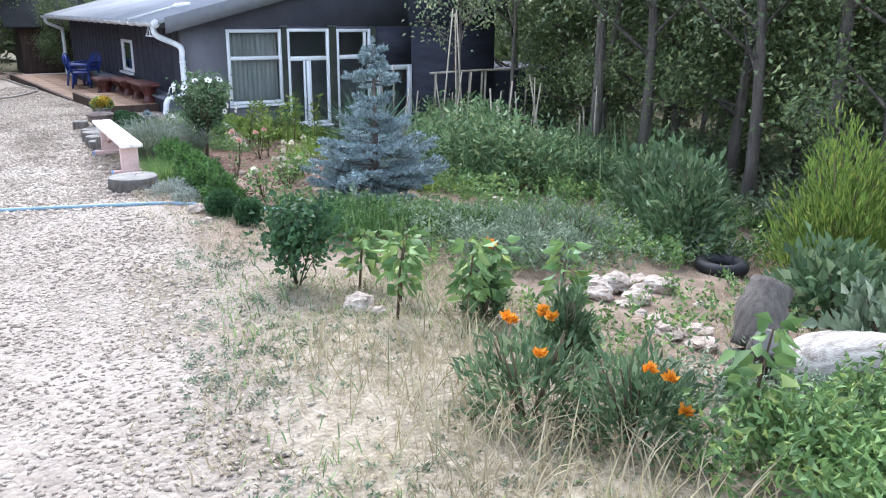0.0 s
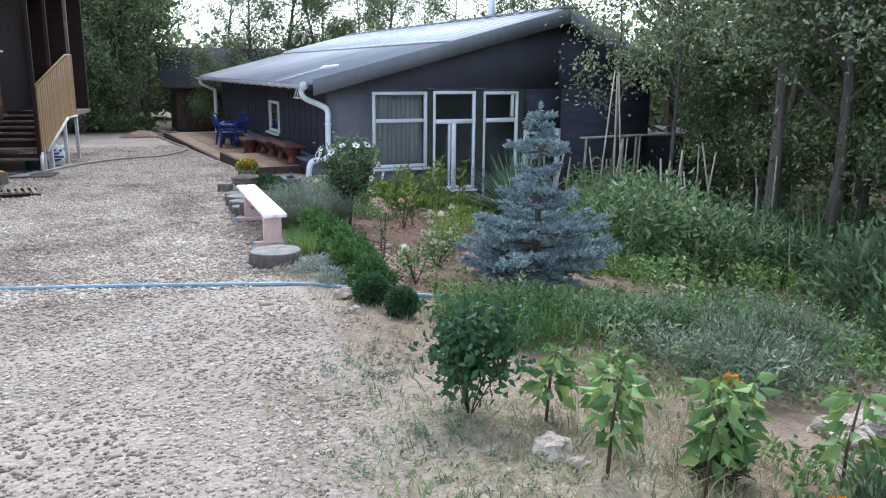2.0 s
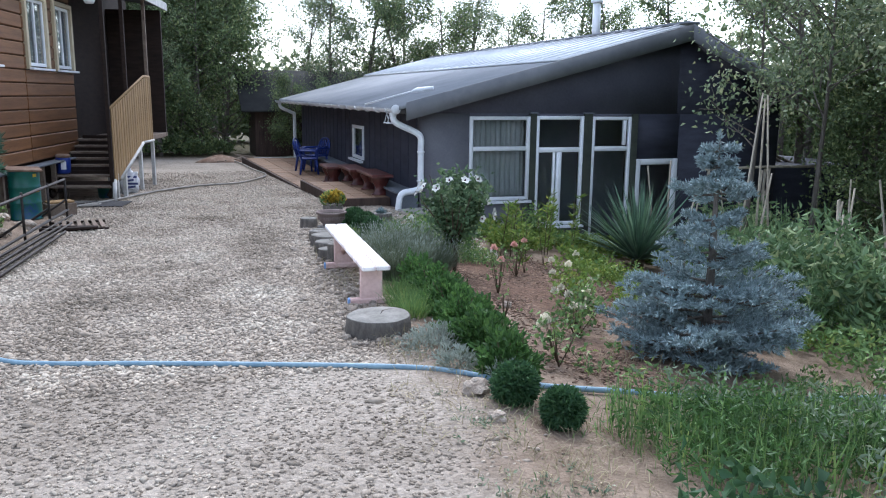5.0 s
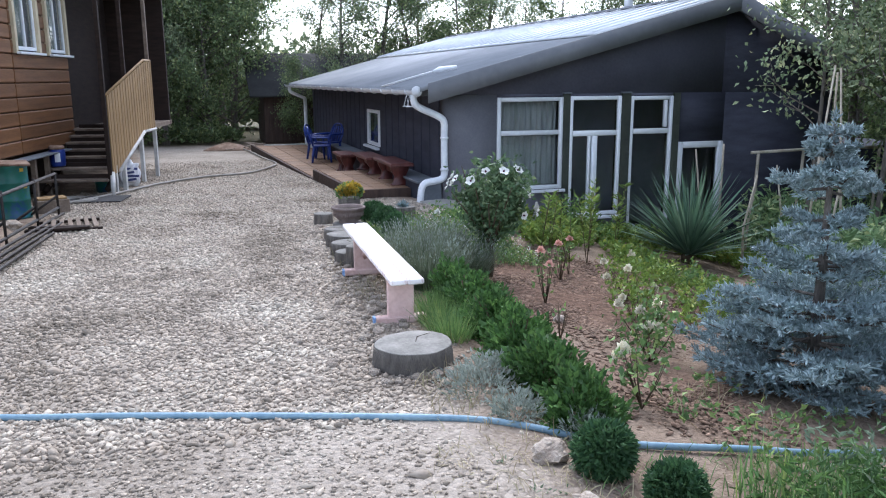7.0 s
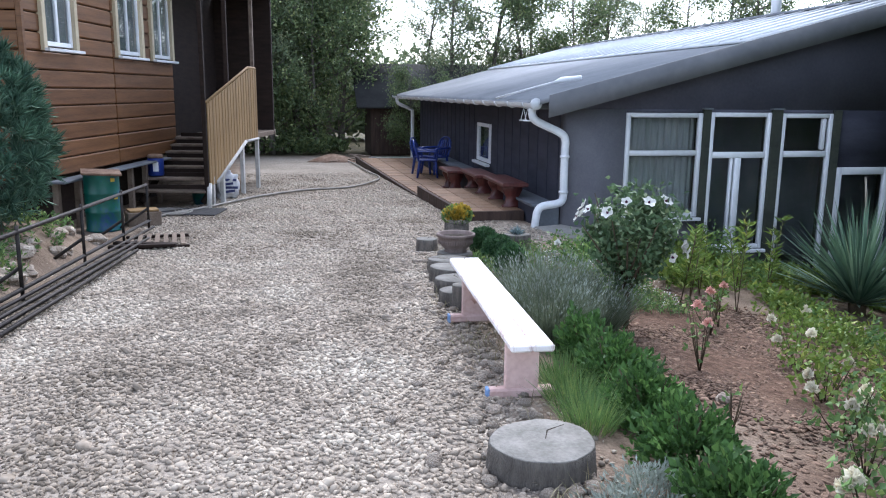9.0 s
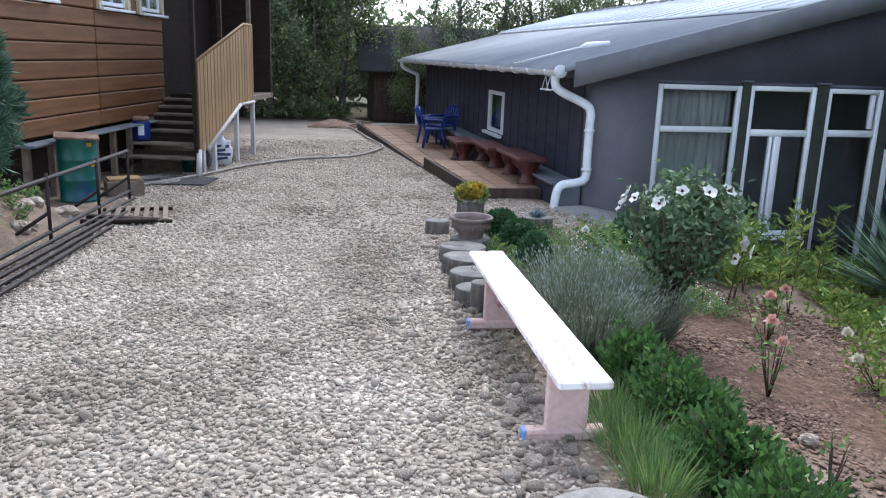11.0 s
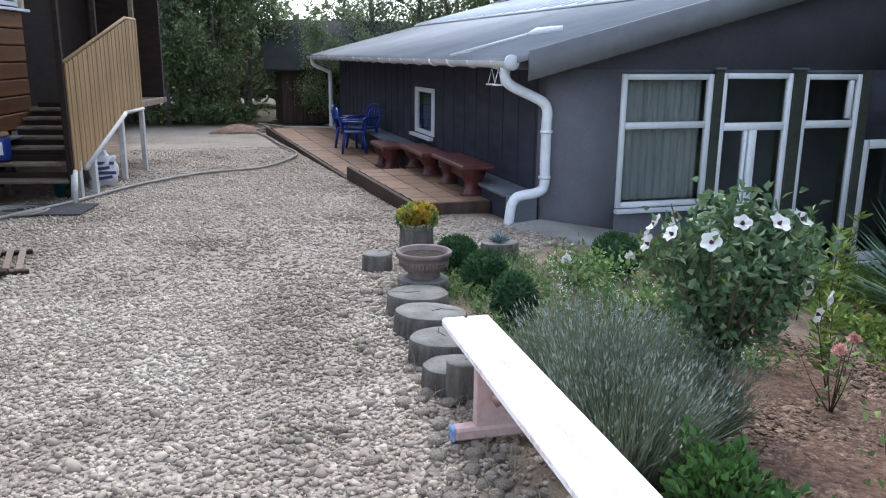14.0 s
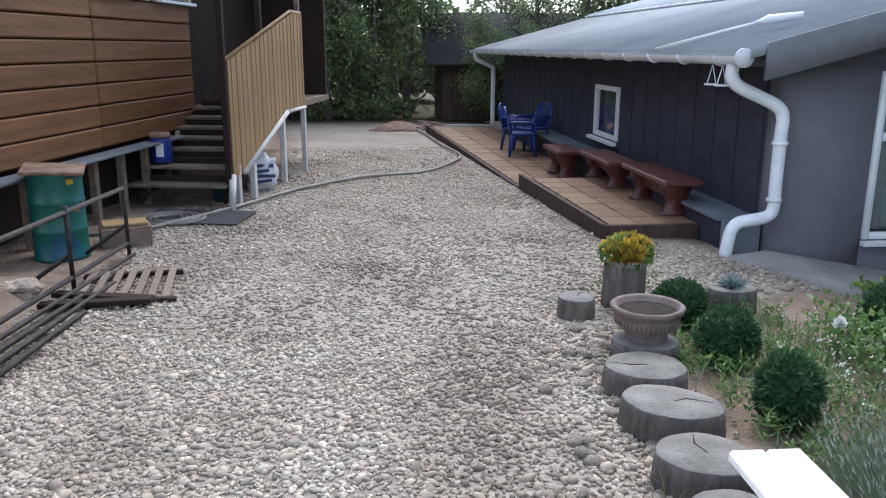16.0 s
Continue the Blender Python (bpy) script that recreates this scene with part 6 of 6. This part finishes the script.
scatter("dry_tufts", "taller dry grass beside the flower clump", 900, (1.35, 2.4), (1.3, 3.6), 0.34, 0.007, L_DRY, 305, None, 0.6, 0.6)
scatter("edge_grass", "thin dry grass along the gravel edge", 3800, (1.6, 2.6), (6.0, 15.0), 0.14, 0.006, L_DRY, 310, lambda x, y: np.abs(x - east_edge(y)) < 0.28, 0.8, 0.6)
scatter("green_grass", "short green grass tufts in the worn ground", 9000, (0.7, 3.6), (1.5, 7.4), 0.1, 0.007, L_MID, 320, lambda x, y: x > 0.45 + 0.28 * np.maximum(y - 1.5, 0), 0.8, 0.5)

weeds("gravel_weeds", "flat grey-green weeds trodden into the gravel", 1900, (-0.1, 2.1), (0.8, 7.4), 0.032, 0.028, 0.011, L_GREY, 340, lambda x, y: x > 0.35 + 0.24 * np.maximum(y - 1.5, 0), 3.4)
scatter("gravel_straw", "straw wisps lying over the worn gravel", 12000, (-0.2, 2.2), (0.8, 7.6), 0.09, 0.005, L_DRY, 345, lambda x, y: x > 0.1 + 0.22 * np.maximum(y - 1.5, 0), 1.6, 0.8)
scatter("bed_dry_grass", "dry straw grass scattered over the bed", 9000, (3.0, 8.0), (2.6, 8.2), 0.15, 0.007, L_DRY, 330, lambda x, y: np.hypot(x - 4.48, y - 8.4) > 0.7, 0.9, 0.6)
weeds("bed_weeds", "sparse green weeds over the stony bed", 1500, (2.9, 7.5), (2.7, 8.4), 0.18, 0.05, 0.025, L_MID, 335, lambda x, y: (np.hypot(x - 4.48, y - 8.4) > 0.8), 3.2)

# marigolds
for k, (x, y, r, nf) in enumerate(((2.08, 2.5, 0.3, 5), (2.35, 2.1, 0.28, 3), (2.8, 3.85, 0.12, 2), (2.75, 3.0, 0.14, 1))):
    p = clump("marigold_plant", "bushy marigold with bright orange flowers", x, y, r, r, 0.44, 800, 0.075, 0.02, L_HIB, 130 + k, "marigolds", "flowers")
    rng = np.random.default_rng(140 + k)
    for j in range(nf):
        a, q = rng.uniform(0, 6.28), rng.uniform(0.2, 0.95) * r
        part("flower", flower_heads([(0, 0, 0)], 0.042, 30, rng, 0.1), M_ORANGE, p, "orange flower head", m=pose(q * math.cos(a), q * math.sin(a), 0.5 - 0.25 * (q / r) ** 2))

# leafy saplings with drooping leaves
for k, (x, y, h) in enumerate(((2.2, 3.9, 0.5), (2.5, 3.6, 0.55), (2.75, 3.75, 0.5), (2.95, 3.3, 0.6), (2.45, 4.3, 0.45), (2.65, 1.75, 0.62), (2.3, 4.6, 0.4))):
    rng = np.random.default_rng(150 + k)
    p = plant("leafy_sapling", "young sapling with large drooping light green leaves", x, y, "plant", "saplings")
    part("stem", tube([(0, 0, -0.02), (0.03, 0.02, h * 0.6), (0.05, 0, h)], [0.01, 0.008, 0.004], 5), M_TWIG, p)
    n = 60
    t = rng.uniform(0.4, 1.05, n)
    a = rng.uniform(0, 6.28, n)
    P = np.stack([0.1 * np.cos(a) * rng.random(n) + 0.04 * t, 0.1 * np.sin(a) * rng.random(n), h * t], 1)
    part("leaves", leaves(P, np.stack([np.cos(a), np.sin(a), rng.uniform(-1.2, 0.1, n)], 1), 0.105, 0.06, rng), L_MID, p)

clump("tomato_bush", "tall dark green bushy vegetable plant", 6.3, 5.2, 0.48, 0.45, 1.12, 1300, 0.13, 0.045, L_HIB, 160, "vegetables")
clump("tomato_bush", "tall dark green bushy vegetable plant", 7.4, 6.6, 0.6, 0.6, 1.1, 1700, 0.12, 0.045, L_HIB, 161, "vegetables")
clump("grey_bush", "soft grey-green herb mound", 4.35, 5.3, 0.5, 0.42, 0.45, 2200, 0.05, 0.014, L_GREY, 162, "herb mounds")
clump("grey_bush", "soft grey-green herb mound", 5.2, 5.6, 0.5, 0.45, 0.45, 2200, 0.05, 0.014, L_GREY, 163, "herb mounds")
clump("cabbage_plant", "big blue-green leafy vegetable plant", 5.6, 3.1, 0.5, 0.5, 0.6, 700, 0.13, 0.075, L_HIB, 164, "vegetables")
clump("cabbage_plant", "big blue-green leafy vegetable plant", 5.0, 2.4, 0.4, 0.4, 0.45, 520, 0.13, 0.075, L_GREY, 165, "vegetables")
clump("juniper_bush", "soft yellow-green feathery bush", 6.7, 3.75, 0.62, 0.6, 1.5, 5200, 0.11, 0.018, L_LIME, 166, up=1.6)
clump("juniper_bush", "soft yellow-green feathery bush", 7.5, 3.4, 0.5, 0.5, 1.2, 2900, 0.11, 0.018, L_LIME, 169, up=1.6)
rng = np.random.default_rng(168)
pn = plant("pine_bush", "dense rounded young pine in the raised bed", -2.4, 14.3, "tree")
part("trunk", tube([(0, 0, -0.05), (0, 0, 1.6)], [0.06, 0.01], 7), M_TRUNK, pn)
d = on_sphere(420, rng)
C = d * (rng.uniform(0.4, 1, (420, 1)) ** 0.5) * [0.66, 0.66, 0.98] + [0, 0, 1.05]
C[:, :2] *= (1.25 - 0.35 * C[:, 2:3])
n = 34
P = np.repeat(C, n, 0)
part("needles", leaves(P, np.repeat(d, n, 0) * 0.6 + [0, 0, 0.7] + rng.normal(size=(len(P), 3)) * 0.55, 0.16, 0.012, rng, 0.1), L_PINE, pn)

heap = thing("soil_heap", "low heap of brown soil and rubble", "heap", (1.75, 30.3, gzf(1.75, 30.3) - 0.03))
part("mound", lathe([(0.75, 0), (0.55, 0.1), (0.3, 0.2), (0.08, 0.26)], 22, 0.12, random.Random(3)), M_RUST, heap, smooth=True)
for k in range(5):
    lb = thing("scrap_board", "weathered board dropped by the soil heap", "board", (2.15 + 0.12 * k, 30.0 + 0.25 * k, gzf(2.2, 30.2) + 0.03 + 0.02 * k), 20 + 25 * k, group="scrap boards")
    part("board", box(1.1, 0.12, 0.03, 0.005), M_STEP, lb)

# stakes and trellis
rs = random.Random(31)
for k in range(22):
    x, y = rs.uniform(7.2, 11.0), rs.uniform(9.2, 15.0)
    s = plant("garden_stake", "thin peeled wooden stake among reeds", x, y, "stake", "stakes")
    h = rs.uniform(1.2, 1.9)
    part("pole", tube([(0, 0, -0.05), (rs.uniform(-0.05, 0.05), 0, h * 0.5), (rs.uniform(-0.15, 0.15), rs.uniform(-0.1, 0.1), h)], [0.02, 0.017, 0.012], 6), M_STAKE, s)
for dx, dy in ((-0.2, 0), (0.12, 0.1), (0.0, -0.25)):
    s = plant("tripod_pole", "long thin pole leaning into a tripod", 8.05 + dx * 1.6, 12.13 + dy * 1.6, "stake", "tripod poles")
    part("pole", tube([(0, 0, -0.05), (-dx * 1.4, -dy * 1.4, 2.75)], [0.02, 0.012], 6), M_STAKE, s)
tre = thing("garden_trellis", "rough pole trellis frame before the dark wall", "trellis", (0, 0, 0))
for x in (9.8, 10.75, 11.1, 11.2, 12.45):
    part("pole", tube([(x, 15.6, gzf(x, 15.6) - 0.05), (x + 0.05, 15.6, 0.36)], 0.028, 6), M_STAKE, tre)
part("rail", tube([(9.7, 15.6, 0.35), (11.1, 15.58, 0.38), (12.55, 15.6, 0.36)], 0.028, 6), M_STAKE, tre)
ann = thing("dark_annex", "low dark lean-to beside the grey house", "shed", (12.0, 16.4, -1.7))
slab("wall", 0.01, 2.6, 0, 3, 0, 2.0, M_NAVY, ann, bev=0.01)

# mulch chips and pebbles
OCTA = (np.array([(1, 0, 0), (-1, 0, 0), (0, 1, 0), (0, -1, 0), (0, 0, 1), (0, 0, -1)], float), np.array([(0, 2, 4), (2, 1, 4), (1, 3, 4), (3, 0, 4), (2, 0, 5), (1, 2, 5), (3, 1, 5), (0, 3, 5)]))


def chips(name, label, n, xr, yr, size, material, seed, keep, flat=0.4, sub=False):
    rng = np.random.default_rng(seed)
    x, y = rng.uniform(*xr, n), rng.uniform(*yr, n)
    ok = keep(x, y, rng)
    x, y = x[ok], y[ok]
    m = len(x)
    g = (1 + 5 ** 0.5) / 2
    ico = np.array([(-1, g, 0), (1, g, 0), (-1, -g, 0), (1, -g, 0), (0, -1, g), (0, 1, g), (0, -1, -g), (0, 1, -g), (g, 0, -1), (g, 0, 1), (-g, 0, -1), (-g, 0, 1)]) / 1.9
    tri = np.array([(0, 11, 5), (0, 5, 1), (0, 1, 7), (0, 7, 10), (0, 10, 11), (1, 5, 9), (5, 11, 4), (11, 10, 2), (10, 7, 6), (7, 1, 8), (3, 9, 4), (3, 4, 2), (3, 2, 6), (3, 6, 8), (3, 8, 9), (4, 9, 5), (2, 4, 11), (6, 2, 10), (8, 6, 7), (9, 8, 1)])
    if sub:
        ico, tri = OCTA
    q = len(ico)
    V = ico[None] * (1 + 0.18 * rng.normal(size=(m, q, 1)))
    V = V * (rng.uniform(0.6, 1.3, (m, 1, 3)) * [1.15, 0.85, flat])
    V *= (size * rng.lognormal(0, 0.3, m))[:, None, None]
    a = rng.uniform(0, 6.28, m)[:, None]
    tl = rng.normal(size=(m, 1)) * 0.3
    xx = V[..., 0] * np.cos(a) - V[..., 1] * np.sin(a)
    yy = V[..., 0] * np.sin(a) + V[..., 1] * np.cos(a)
    V = np.stack([xx + x[:, None], yy + y[:, None], V[..., 2] + tl * xx + gz(x, y)[:, None] + size * flat * 0.35], -1)
    Fc = (tri[None] + q * np.arange(m)[:, None, None]).reshape(-1, 3)
    ob = part(name, (V.reshape(-1, 3), Fc), material, None, smooth=True)
    tagged(ob, label, "gravel" if "pebble" in label else "mulch", kind="stuff")


def in_drive(x, y, rng):
    d = np.minimum(east_edge(y) - x, x - west_edge(y))
    return (d + rng.normal(size=len(x)) * 0.16 > 0.05) & (rng.random(len(x)) < np.interp(y, [2, 7, 10, 20, 26], [0.5, 0.8, 1, 0.8, 0.15]))


chips("drive_pebbles", "pale rounded pebbles covering the drive", 52000, (-1.9, 2.6), (8.0, 14.5), 0.0145, M_PEBBLE, 400, in_drive, 0.6)
chips("near_pebbles", "pale worn pebbles trodden into the drive", 30000, (-3.0, 2.2), (2.2, 8.0), 0.0135, M_PEBBLE, 401, in_drive, 0.45, True)
chips("far_pebbles", "pale pebbles on the far drive", 60000, (-2.0, 4.3), (14.5, 26.0), 0.017, M_PEBBLE, 402, in_drive, 0.6, True)
chips("bed_chips", "brown bark chips over the rose bed", 34000, (2.6, 5.8), (7.4, 13.4), 0.016, M_CHIP, 410, lambda x, y, r: (np.exp(-(((x - 4.1) / 1.6) ** 2 + ((y - 11.3) / 1.9) ** 2) ** 4) + 0.6 * np.exp(-(((x - 3.4) / 0.5) ** 2 + ((y - 8.3) / 0.9) ** 2))) > r.random(len(x)), 0.3)

# larger stones along the drive's edge, each by itself
rs = random.Random(51)
stone_mesh = []
for k in range(6):
    bm = bmesh.new()
    bmesh.ops.create_icosphere(bm, subdivisions=2, radius=1)
    for v in bm.verts:
        v.co = Vector((v.co.x, v.co.y * 0.8, v.co.z * 0.55)) * (1 + 0.25 * noise.noise(v.co * 1.3 + Vector((k * 7, 0, 0))))
    me = bpy.data.meshes.new("stone")
    bm.to_mesh(me)
    bm.free()
    me.materials.append(M_STONE)
    me.polygons.foreach_set("use_smooth", [True] * len(me.polygons))
    stone_mesh.append(me)
for k in range(260):
    y = rs.uniform(8.5, 15.2)
    x = float(east_edge(y)) - abs(rs.gauss(0, 0.3)) + 0.02
    r = rs.uniform(0.025, 0.05)
    part("stone", stone_mesh[k % 6], M_STONE, ground, m=pose(x, y, gzf(x, y) + r * 0.3, 0, 0, rs.uniform(0, 360)) @ Matrix.Diagonal((r, r, r, 1)))
